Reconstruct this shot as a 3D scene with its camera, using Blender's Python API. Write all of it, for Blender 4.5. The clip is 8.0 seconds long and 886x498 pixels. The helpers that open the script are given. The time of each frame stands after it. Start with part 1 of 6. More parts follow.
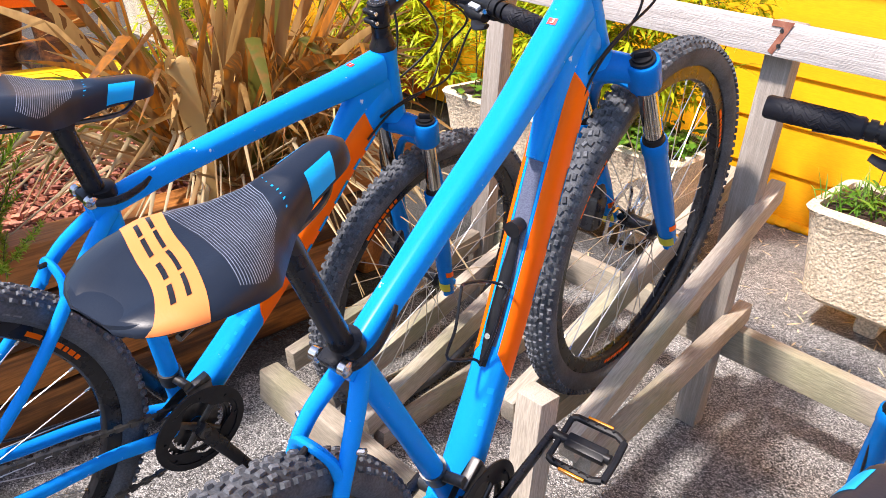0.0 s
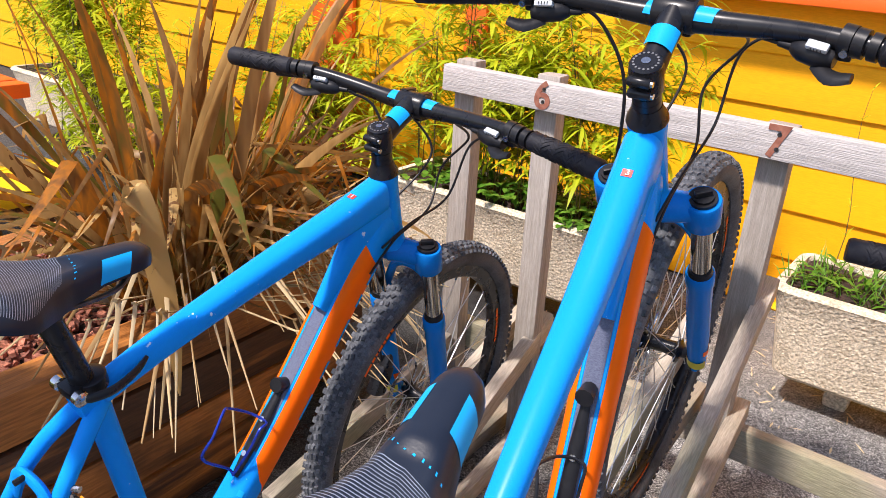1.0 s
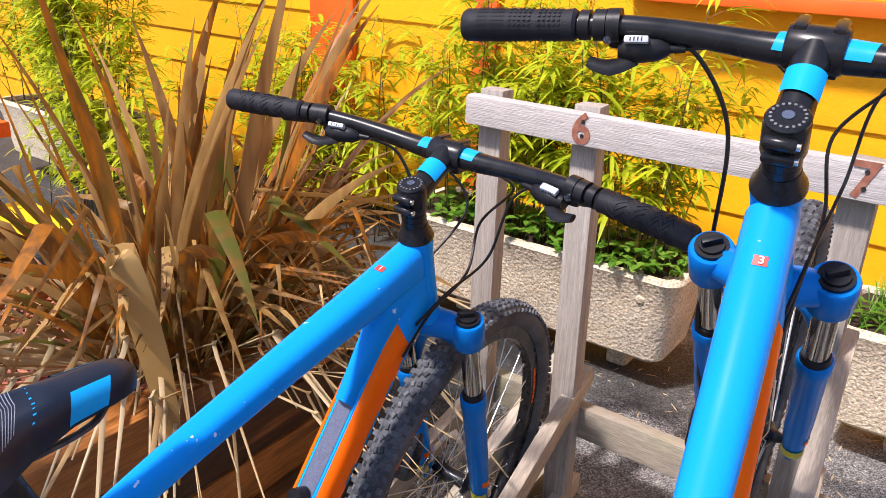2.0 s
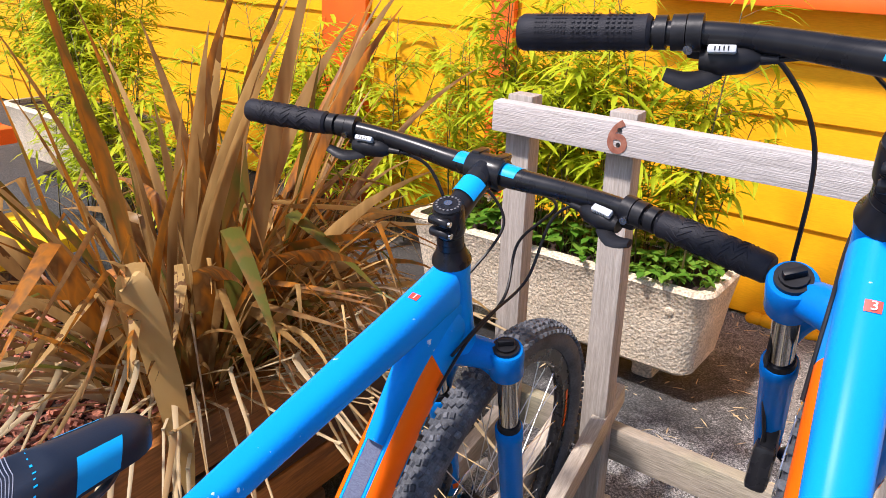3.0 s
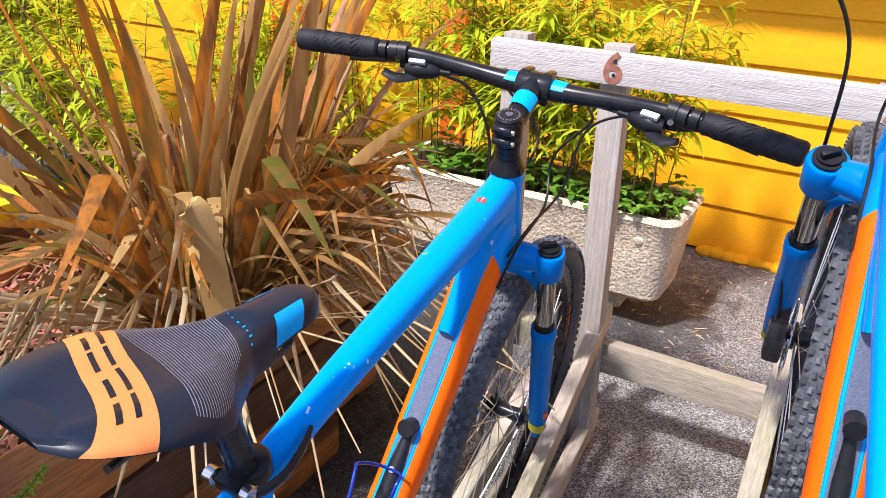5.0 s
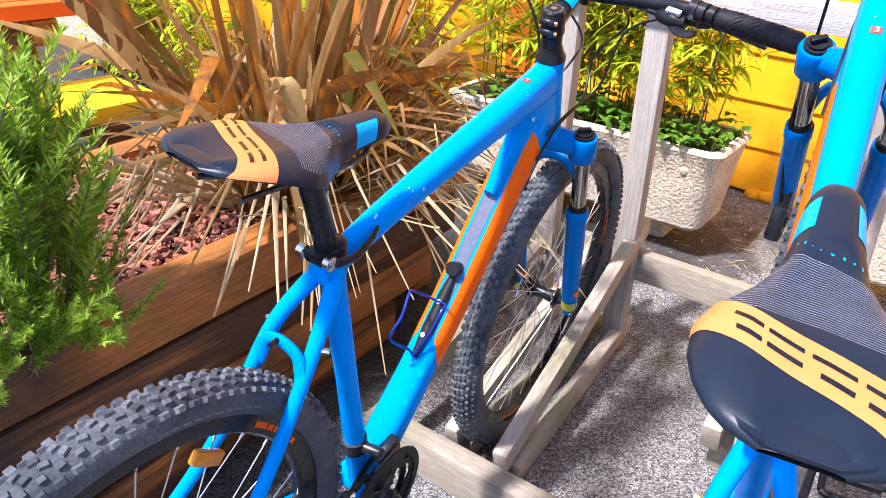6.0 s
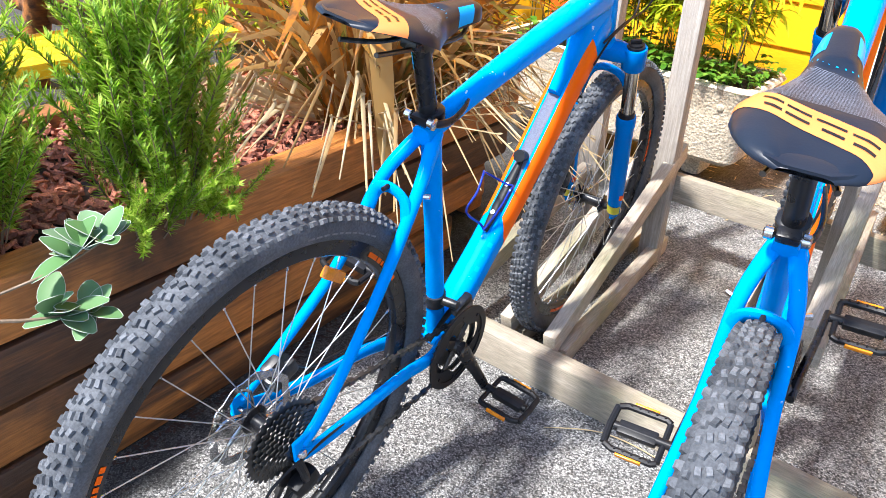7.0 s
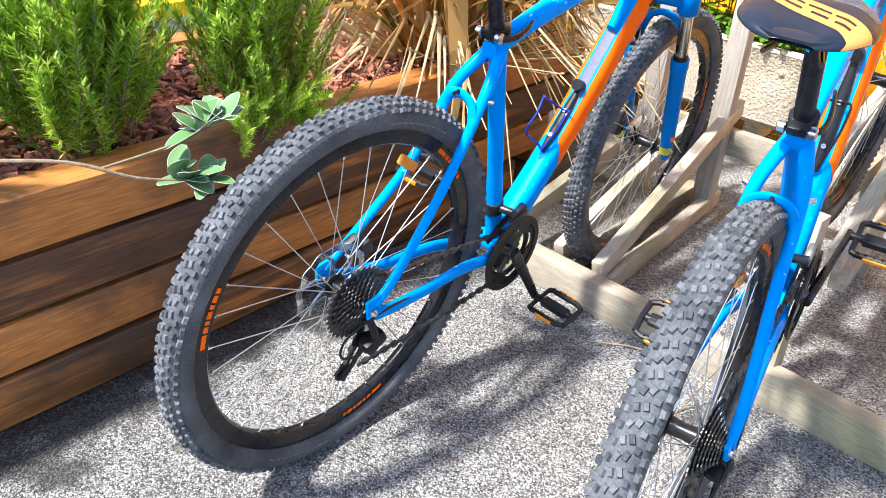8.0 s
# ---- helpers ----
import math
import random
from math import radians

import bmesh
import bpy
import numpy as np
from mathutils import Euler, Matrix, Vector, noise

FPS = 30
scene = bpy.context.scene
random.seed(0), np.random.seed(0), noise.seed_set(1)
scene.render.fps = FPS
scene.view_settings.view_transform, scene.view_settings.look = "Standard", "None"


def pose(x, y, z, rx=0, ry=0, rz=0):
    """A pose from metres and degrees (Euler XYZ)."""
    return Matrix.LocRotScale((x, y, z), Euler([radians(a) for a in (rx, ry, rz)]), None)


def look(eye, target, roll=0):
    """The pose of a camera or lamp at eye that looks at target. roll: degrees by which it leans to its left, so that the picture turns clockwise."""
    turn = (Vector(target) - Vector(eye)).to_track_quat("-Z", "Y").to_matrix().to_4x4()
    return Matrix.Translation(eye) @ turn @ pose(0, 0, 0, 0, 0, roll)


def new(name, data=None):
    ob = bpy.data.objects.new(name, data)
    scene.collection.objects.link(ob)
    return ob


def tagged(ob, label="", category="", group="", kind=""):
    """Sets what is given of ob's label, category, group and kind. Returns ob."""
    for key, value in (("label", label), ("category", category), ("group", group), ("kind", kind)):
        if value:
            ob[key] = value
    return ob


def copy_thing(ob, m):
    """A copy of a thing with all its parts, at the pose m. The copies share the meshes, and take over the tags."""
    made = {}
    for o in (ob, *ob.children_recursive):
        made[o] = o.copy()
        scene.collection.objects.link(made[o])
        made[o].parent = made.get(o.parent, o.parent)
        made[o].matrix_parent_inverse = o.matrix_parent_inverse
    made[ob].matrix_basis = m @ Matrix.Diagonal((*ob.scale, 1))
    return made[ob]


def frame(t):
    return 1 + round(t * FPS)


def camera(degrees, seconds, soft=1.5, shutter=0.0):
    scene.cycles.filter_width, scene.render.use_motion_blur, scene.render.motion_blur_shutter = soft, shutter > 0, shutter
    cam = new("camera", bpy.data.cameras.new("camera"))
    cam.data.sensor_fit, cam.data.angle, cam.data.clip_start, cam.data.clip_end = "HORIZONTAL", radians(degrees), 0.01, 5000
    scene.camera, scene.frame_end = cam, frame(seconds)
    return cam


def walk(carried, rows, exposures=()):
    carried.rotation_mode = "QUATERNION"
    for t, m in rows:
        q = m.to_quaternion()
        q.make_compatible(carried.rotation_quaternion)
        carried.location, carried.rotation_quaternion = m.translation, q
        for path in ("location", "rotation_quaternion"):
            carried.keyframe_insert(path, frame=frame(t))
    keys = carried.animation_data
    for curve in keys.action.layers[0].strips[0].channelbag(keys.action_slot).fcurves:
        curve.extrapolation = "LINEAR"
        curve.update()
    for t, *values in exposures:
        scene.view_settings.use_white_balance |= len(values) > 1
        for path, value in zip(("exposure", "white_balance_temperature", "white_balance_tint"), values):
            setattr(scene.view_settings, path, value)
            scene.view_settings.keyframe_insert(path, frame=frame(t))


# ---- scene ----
cam = camera(59.3, 8.0, soft=0.45)
PATH = [
    (0, (0.781, 0.849, 1.276), (-0.45, 2.15, 0.386), 4.4),
    (0.5, (0.641, 0.864, 1.309), (-0.526, 2.266, 0.488), 5.4),
    (1, (0.506, 0.848, 1.345), (-0.577, 2.351, 0.592), 4.1),
    (1.5, (0.405, 0.901, 1.345), (-0.675, 2.417, 0.613), 3.2),
    (1.7, (0.36, 0.942, 1.347), (-0.721, 2.461, 0.622), 2.8),
    (2.8, (0.241, 1.05, 1.343), (-0.856, 2.557, 0.616), 2.4),
    (3, (0.22, 1.047, 1.344), (-0.88, 2.55, 0.616), 2.3),
    (3.5, (0.167, 1.036, 1.345), (-0.916, 2.548, 0.608), 2.3),
    (4, (0.135, 1.003, 1.343), (-0.82, 2.595, 0.599), 3.0),
    (4.5, (0.111, 0.958, 1.338), (-0.804, 2.568, 0.583), 2.6),
    (4.7, (0.111, 0.908, 1.32), (-0.79, 2.514, 0.542), 2.6),
    (5.8, (0.281, 0.664, 1.273), (-0.721, 2.164, 0.41), 3.2),
    (6, (0.301, 0.623, 1.252), (-0.718, 2.093, 0.358), 3.7),
    (6.5, (0.35, 0.516, 1.23), (-0.687, 1.946, 0.291), 4.2),
    (7, (0.404, 0.356, 1.204), (-0.646, 1.759, 0.24), 4.0),
    (7.5, (0.471, 0.24, 1.19), (-0.612, 1.602, 0.204), 4.8),
    (8, (0.575, 0.175, 1.163), (-0.584, 1.457, 0.156), 4.6),
]
walk(cam, [(t, look(eye, target, roll)) for t, eye, target, roll in PATH],
     exposures=[(0, 0.86, 6550, 18), (1.0, 0.50, 6550, 18), (1.7, 0.46, 6450, 20), (4.7, 0.60, 6250, 18), (5.8, 0.95, 5950, 21), (6.5, 1.12, 6000, 13), (8, 1.38, 6250, 9)])

# ---------------------------------------------------------------- world and sun
world = bpy.data.worlds.new("sky")
scene.world = world
world.use_nodes = True
wn = world.node_tree
wn.nodes.clear()
sky = wn.nodes.new("ShaderNodeTexSky")
sky.sky_type, sky.sun_disc = "NISHITA", False
sky.sun_elevation, sky.sun_rotation = radians(57), radians(198)
wbg = wn.nodes.new("ShaderNodeBackground")
wbg.inputs["Strength"].default_value = 0.165
wout = wn.nodes.new("ShaderNodeOutputWorld")
wn.links.new(sky.outputs[0], wbg.inputs["Color"])
wn.links.new(wbg.outputs[0], wout.inputs["Surface"])
sun_data = bpy.data.lights.new("sun", "SUN")
sun_data.energy, sun_data.angle, sun_data.color = 4.6, radians(5.0), (1.0, 0.95, 0.87)
sun = new("sun", sun_data)
sun.matrix_world = look((-2.0, -6.2, 10.0), (0, 0, 0))


# ---------------------------------------------------------------- materials
def lin(r, g, b):
    return tuple((c / 255 / 12.92) if c < 11 else (((c / 255) + 0.055) / 1.055) ** 2.4 for c in (r, g, b)) + (1.0,)


def mat(name, a, b=None, rough=0.5, metal=0.0, scale=30.0, stretch=(1, 1, 1), fine=0.0, fine_scale=300.0, bump=0.0,
        bump_scale=200.0, rand="", rough_var=0.0, coat=0.0, detail=4.0, sharp=0.0, spec=0.5, stain=None, stain_scale=4.0, stain_from=0.5, stain_to=0.68):
    """A surface: two colours mixed by noise, by piece (rand: object or island), with stains, fine grain and relief."""
    m = bpy.data.materials.new(name)
    m.use_nodes = True
    nt = m.node_tree
    n, l = nt.nodes, nt.links
    p = n["Principled BSDF"]
    b = b or a
    co = n.new("ShaderNodeTexCoord")
    mp = n.new("ShaderNodeMapping")
    mp.inputs["Scale"].default_value = stretch
    l.new(co.outputs["Object"], mp.inputs["Vector"])
    vec = mp.outputs["Vector"]
    if rand:
        src = n.new("ShaderNodeObjectInfo").outputs["Random"] if rand == "object" else n.new("ShaderNodeNewGeometry").outputs["Random Per Island"]
        shift = n.new("ShaderNodeVectorMath")
        shift.operation = "MULTIPLY_ADD"
        comb = n.new("ShaderNodeCombineXYZ")
        for i in range(3):
            l.new(src, comb.inputs[i])
        shift.inputs[1].default_value = (17.0, 31.0, 23.0)
        l.new(comb.outputs[0], shift.inputs[0])
        l.new(vec, shift.inputs[2])
        vec = shift.outputs[0]
    no = n.new("ShaderNodeTexNoise")
    no.inputs["Scale"].default_value, no.inputs["Detail"].default_value = scale, detail
    l.new(vec, no.inputs["Vector"])
    ra = n.new("ShaderNodeValToRGB")
    lo = 0.3 + 0.17 * sharp
    ra.color_ramp.elements[0].position, ra.color_ramp.elements[1].position = lo, 1 - lo
    ra.color_ramp.elements[0].color, ra.color_ramp.elements[1].color = a, b
    fac = no.outputs["Fac"]
    if rand:
        mx = n.new("ShaderNodeMath")
        mx.operation = "MULTIPLY_ADD"
        l.new(src, mx.inputs[0])
        mx.inputs[1].default_value = 0.5
        sub = n.new("ShaderNodeMath")
        sub.operation = "SUBTRACT"
        l.new(fac, sub.inputs[0])
        sub.inputs[1].default_value = 0.25
        l.new(sub.outputs[0], mx.inputs[2])
        fac = mx.outputs[0]
    l.new(fac, ra.inputs["Fac"])
    col = ra.outputs["Color"]
    if stain:
        sn = n.new("ShaderNodeTexNoise")
        sn.inputs["Scale"].default_value, sn.inputs["Detail"].default_value = stain_scale, 6
        l.new(co.outputs["Object"], sn.inputs["Vector"])
        sr = n.new("ShaderNodeValToRGB")
        sr.color_ramp.elements[0].position, sr.color_ramp.elements[1].position = stain_from, stain_to
        l.new(sn.outputs["Fac"], sr.inputs["Fac"])
        sm = n.new("ShaderNodeMix")
        sm.data_type = "RGBA"
        l.new(sr.outputs["Color"], sm.inputs["Factor"])
        l.new(col, sm.inputs["A"])
        sm.inputs["B"].default_value = stain
        col = sm.outputs["Result"]
    if fine:
        fn = n.new("ShaderNodeTexNoise")
        fn.inputs["Scale"].default_value, fn.inputs["Detail"].default_value = fine_scale, 2
        l.new(vec, fn.inputs["Vector"])
        fr = n.new("ShaderNodeMapRange")
        fr.inputs["From Min"].default_value, fr.inputs["From Max"].default_value = 0.35, 0.65
        fr.inputs["To Min"].default_value, fr.inputs["To Max"].default_value = 1 - fine, 1 + fine
        l.new(fn.outputs["Fac"], fr.inputs["Value"])
        mm = n.new("ShaderNodeMix")
        mm.data_type, mm.blend_type = "RGBA", "MULTIPLY"
        mm.inputs["Factor"].default_value = 1.0
        l.new(col, mm.inputs["A"])
        l.new(fr.outputs["Result"], mm.inputs["B"])
        col = mm.outputs["Result"]
    l.new(col, p.inputs["Base Color"])
    p.inputs["Roughness"].default_value, p.inputs["Metallic"].default_value = rough, metal
    p.inputs["Specular IOR Level"].default_value = spec
    p.inputs["Coat Weight"].default_value, p.inputs["Coat Roughness"].default_value = coat, 0.06
    if rough_var:
        rr = n.new("ShaderNodeMapRange")
        rr.inputs["To Min"].default_value, rr.inputs["To Max"].default_value = max(0.02, rough - rough_var), min(1, rough + rough_var)
        l.new(no.outputs["Fac"], rr.inputs["Value"])
        l.new(rr.outputs["Result"], p.inputs["Roughness"])
    if bump:
        bn = n.new("ShaderNodeTexNoise")
        bn.inputs["Scale"].default_value, bn.inputs["Detail"].default_value = bump_scale, 3
        l.new(vec, bn.inputs["Vector"])
        bu = n.new("ShaderNodeBump")
        bu.inputs["Strength"].default_value, bu.inputs["Distance"].default_value = bump, 0.004
        l.new(bn.outputs["Fac"], bu.inputs["Height"])
        l.new(bu.outputs["Normal"], p.inputs["Normal"])
    return m


def leaf_mat(name, colours, rough=0.45, glow_in=0.25, rand="object", scale=6.0, stretch=(1, 1, 1), rise=0.0):
    """A leaf: a ramp of colours picked by piece and by noise along it, letting some light through."""
    m = bpy.data.materials.new(name)
    m.use_nodes = True
    nt = m.node_tree
    n, l = nt.nodes, nt.links
    p = n["Principled BSDF"]
    src = n.new("ShaderNodeObjectInfo").outputs["Random"] if rand == "object" else n.new("ShaderNodeNewGeometry").outputs["Random Per Island"]
    co = n.new("ShaderNodeTexCoord")
    mp = n.new("ShaderNodeMapping")
    mp.inputs["Scale"].default_value = stretch
    no = n.new("ShaderNodeTexNoise")
    no.inputs["Scale"].default_value = scale
    l.new(co.outputs["Object"], mp.inputs["Vector"])
    l.new(mp.outputs["Vector"], no.inputs["Vector"])
    ad = n.new("ShaderNodeMath")
    ad.operation = "MULTIPLY_ADD"
    l.new(no.outputs["Fac"], ad.inputs[0])
    ad.inputs[1].default_value = 0.7
    s2 = n.new("ShaderNodeMath")
    s2.operation = "SUBTRACT"
    l.new(src, s2.inputs[0])
    s2.inputs[1].default_value = 0.35
    l.new(s2.outputs[0], ad.inputs[2])
    fac = ad.outputs[0]
    if rise:
        sep = n.new("ShaderNodeSeparateXYZ")
        l.new(co.outputs["Object"], sep.inputs[0])
        up = n.new("ShaderNodeMath")
        up.operation = "MULTIPLY_ADD"
        l.new(sep.outputs["Z"], up.inputs[0])
        up.inputs[1].default_value = rise
        dn = n.new("ShaderNodeMath")
        dn.operation = "SUBTRACT"
        l.new(fac, dn.inputs[0])
        dn.inputs[1].default_value = rise * 0.4
        l.new(dn.outputs[0], up.inputs[2])
        fac = up.outputs[0]
    ra = n.new("ShaderNodeValToRGB")
    els = ra.color_ramp.elements
    for i, c in enumerate(colours):
        e = els[i] if i < 2 else els.new(0.5)
        e.position, e.color = i / (len(colours) - 1), c
    l.new(fac, ra.inputs["Fac"])
    l.new(ra.outputs["Color"], p.inputs["Base Color"])
    p.inputs["Roughness"].default_value = rough
    p.inputs["Specular IOR Level"].default_value = 0.3
    tr = n.new("ShaderNodeBsdfTranslucent")
    l.new(ra.outputs["Color"], tr.inputs["Color"])
    mi = n.new("ShaderNodeMixShader")
    mi.inputs["Fac"].default_value = glow_in
    l.new(p.outputs[0], mi.inputs[1])
    l.new(tr.outputs[0], mi.inputs[2])
    l.new(mi.outputs[0], n["Material Output"].inputs["Surface"])
    return m


def c3(r, g, b):
    return (r, g, b, 1.0)


# rare pale flecks: paint chips and white highlights put into the colour
BLUE = mat("blue_frame_paint", c3(0.0, 0.27, 0.82), c3(0.0, 0.25, 0.77), rough=0.24, spec=0.06, scale=6, fine=0.03, fine_scale=900, stain=c3(0.5, 0.66, 0.8), stain_scale=75, stain_from=0.715, stain_to=0.745)
DEEP_BLUE = mat("blue_fork_paint", c3(0.0, 0.17, 0.57), c3(0.0, 0.15, 0.51), rough=0.24, spec=0.10, scale=8, fine=0.03)
CYAN = mat("cyan_print", c3(0.0, 0.34, 0.74), c3(0.0, 0.31, 0.70), rough=0.35, spec=0.12, scale=20)
ORANGE = mat("orange_decal", c3(0.93, 0.145, 0.003), c3(0.88, 0.125, 0.003), rough=0.3, spec=0.08, scale=10)
PEACH = mat("orange_saddle_vinyl", c3(0.80, 0.25, 0.075), c3(0.75, 0.22, 0.06), rough=0.42, spec=0.2, scale=20, bump=0.05, bump_scale=500)
GREYPANEL = mat("grey_carbon_print", c3(0.13, 0.145, 0.21), c3(0.09, 0.10, 0.15), rough=0.4, spec=0.12, scale=320, stretch=(1, 4, 1), sharp=0.5)
WHITE = mat("white_print", c3(0.75, 0.78, 0.8), rough=0.4, scale=20)
RED = mat("red_sticker", c3(0.62, 0.05, 0.03), rough=0.4, scale=20)
VINYL = mat("black_saddle_vinyl", c3(0.009, 0.014, 0.026), c3(0.013, 0.019, 0.032), rough=0.36, spec=0.22, scale=25, bump=0.03, bump_scale=420, rough_var=0.08)
STRIPE = mat("grey_stripe_print", c3(0.24, 0.27, 0.34), c3(0.15, 0.17, 0.22), rough=0.5, spec=0.2, scale=60)
BLACK = mat("black_anodised_alloy", c3(0.009, 0.009, 0.011), c3(0.014, 0.014, 0.016), rough=0.28, spec=0.28, scale=40, rough_var=0.1)
PLASTIC = mat("black_plastic", c3(0.008, 0.008, 0.010), c3(0.014, 0.014, 0.016), rough=0.42, spec=0.25, scale=60, bump=0.05)
RUBBER = mat("black_grip_rubber", c3(0.010, 0.010, 0.014), c3(0.016, 0.016, 0.021), rough=0.55, spec=0.25, scale=60, bump=0.25, bump_scale=900)
TYRE = mat("dusty_tyre_rubber", c3(0.040, 0.044, 0.051), c3(0.105, 0.110, 0.122), rough=0.75, spec=0.3, scale=14, fine=0.2, fine_scale=260, bump=0.2, bump_scale=400)
TREAD = mat("worn_tread_rubber", c3(0.048, 0.052, 0.060), c3(0.125, 0.131, 0.144), rough=0.8, spec=0.3, scale=26, rand="island", fine=0.2, fine_scale=300, bump=0.15)
PRINT = mat("grey_tyre_print", c3(0.17, 0.17, 0.175), c3(0.09, 0.09, 0.095), rough=0.7, scale=90)
STEEL = mat("bright_steel", c3(0.55, 0.55, 0.56), c3(0.45, 0.45, 0.46), rough=0.22, metal=1.0, scale=50, rough_var=0.1)
CHROME = mat("fork_tube_chrome", c3(0.48, 0.47, 0.455), c3(0.5, 0.49, 0.47), rough=0.12, metal=1.0, scale=30, stretch=(1, 1, 0.1))
SPOKE = mat("spoke_steel", c3(0.62, 0.62, 0.62), c3(0.5, 0.5, 0.5), rough=0.3, metal=0.8, scale=50)
DARKSTEEL = mat("oily_dark_steel", c3(0.05, 0.05, 0.052), c3(0.11, 0.105, 0.1), rough=0.38, metal=0.8, scale=80, rough_var=0.15)
YELLOWTAG = mat("yellow_sticker", c3(0.55, 0.5, 0.02), c3(0.45, 0.42, 0.03), rough=0.4, scale=40)
CAGEBLUE = mat("blue_anodised_wire", c3(0.02, 0.05, 0.42), c3(0.015, 0.04, 0.36), rough=0.25, metal=0.5, scale=30)
WOOD = mat("weathered_pale_timber", c3(0.45, 0.385, 0.31), c3(0.29, 0.25, 0.195), rough=0.85, scale=9, stretch=(7, 0.6, 7), rand="object", fine=0.16, fine_scale=60, bump=0.4, bump_scale=45, stain=c3(0.27, 0.255, 0.16), stain_scale=3.0)
WOODX = mat("weathered_grey_rail", c3(0.47, 0.43, 0.405), c3(0.33, 0.30, 0.275), rough=0.85, scale=11, stretch=(12, 0.5, 12), rand="object", fine=0.14, fine_scale=70, bump=0.45, bump_scale=45)
WOODZ = mat("weathered_grey_post", c3(0.42, 0.375, 0.33), c3(0.28, 0.245, 0.21), rough=0.85, scale=11, stretch=(12, 0.5, 12), rand="object", fine=0.14, fine_scale=70, bump=0.4, bump_scale=45)
SLEEPER = mat("brown_stained_timber", c3(0.42, 0.155, 0.032), c3(0.080, 0.032, 0.012), rough=0.6, sharp=0.45, scale=5, stretch=(6, 0.5, 6), rand="object", fine=0.22, fine_scale=30, bump=0.5, bump_scale=30, stain=c3(0.05, 0.024, 0.012), stain_scale=2.5, rough_var=0.15)
CHIP = mat("red_bark_chips", c3(0.54, 0.20, 0.12), c3(0.19, 0.066, 0.044), rough=0.85, scale=30, rand="island", fine=0.3, fine_scale=200, bump=0.3)
SOIL = mat("dark_soil", c3(0.05, 0.024, 0.016), c3(0.02, 0.012, 0.009), rough=0.95, scale=60, bump=0.8, bump_scale=80)
YELLOW = mat("yellow_wall_paint", c3(0.88, 0.405, 0.003), c3(0.82, 0.355, 0.003), rough=0.6, spec=0.2, scale=3, rand="object", stretch=(0.4, 3, 3), fine=0.05, fine_scale=90, bump=0.12, bump_scale=60)
ORANGEPAINT = mat("orange_trim_paint", c3(0.80, 0.13, 0.006), c3(0.70, 0.10, 0.005), rough=0.5, scale=5, fine=0.06, bump=0.1)
TABLEYELLOW = mat("yellow_table_paint", c3(0.85, 0.62, 0.01), c3(0.78, 0.52, 0.01), rough=0.45, scale=8, stretch=(4, 0.5, 4), fine=0.06, bump=0.1)
CONCRETE = mat("cast_stone", c3(0.72, 0.60, 0.44), c3(0.54, 0.44, 0.31), rough=0.9, scale=14, fine=0.30, fine_scale=130, bump=1.6, bump_scale=95, stain=c3(0.46, 0.40, 0.31), stain_scale=3, stain_from=0.55, stain_to=0.75)
FLAX = leaf_mat("bronze_flax_leaf", [c3(0.13, 0.13, 0.022), c3(0.24, 0.12, 0.028), c3(0.50, 0.18, 0.016), c3(0.18, 0.08, 0.022), c3(0.34, 0.25, 0.08), c3(0.52, 0.23, 0.022), c3(0.19, 0.09, 0.028), c3(0.56, 0.36, 0.13)], rough=0.42, glow_in=0.45, scale=38, stretch=(1, 1, 0.07), rise=0.15)
DRYLEAF = leaf_mat("tan_dry_leaf", [c3(0.52, 0.31, 0.10), c3(0.60, 0.39, 0.16), c3(0.68, 0.49, 0.25), c3(0.54, 0.31, 0.09)], rough=0.5, glow_in=0.2, scale=9)
STRAW = leaf_mat("dry_straw", [c3(0.55, 0.40, 0.20), c3(0.62, 0.50, 0.30), c3(0.40, 0.24, 0.09)], rough=0.6, glow_in=0.15)
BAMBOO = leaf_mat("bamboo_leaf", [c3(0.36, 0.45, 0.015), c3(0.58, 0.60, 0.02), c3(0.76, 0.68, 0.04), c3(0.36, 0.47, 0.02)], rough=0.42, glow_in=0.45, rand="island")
CANE = mat("dark_bamboo_cane", c3(0.07, 0.045, 0.02), c3(0.14, 0.12, 0.03), rough=0.5, scale=30)
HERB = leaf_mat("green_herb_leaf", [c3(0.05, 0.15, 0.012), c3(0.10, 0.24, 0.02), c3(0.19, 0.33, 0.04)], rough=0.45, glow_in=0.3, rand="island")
# needle greens lifted above leaf albedo, making up for shade inside the bush
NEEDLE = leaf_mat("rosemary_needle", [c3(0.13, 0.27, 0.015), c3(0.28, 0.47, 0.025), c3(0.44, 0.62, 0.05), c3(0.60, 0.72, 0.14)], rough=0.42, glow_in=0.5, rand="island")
TWIG = mat("pale_twig", c3(0.25, 0.18, 0.12), c3(0.15, 0.10, 0.06), rough=0.8, scale=50, bump=0.4)
GREYLEAF = leaf_mat("grey_green_leaf", [c3(0.08, 0.18, 0.05), c3(0.13, 0.25, 0.10), c3(0.19, 0.30, 0.16)], rough=0.5, glow_in=0.15)
FELT = mat("pale_leaf_felt", c3(0.5, 0.53, 0.45), rough=0.9, scale=80)
BURN = mat("scorched_wood", c3(0.20, 0.06, 0.035), c3(0.36, 0.15, 0.095), rough=0.9, scale=50)
GAUGE = mat("grey_gauge_window", c3(0.42, 0.44, 0.45), c3(0.5, 0.52, 0.53), rough=0.2, scale=90)
AMBER = mat("amber_reflector", c3(0.75, 0.26, 0.01), c3(0.62, 0.2, 0.01), rough=0.25, scale=200)


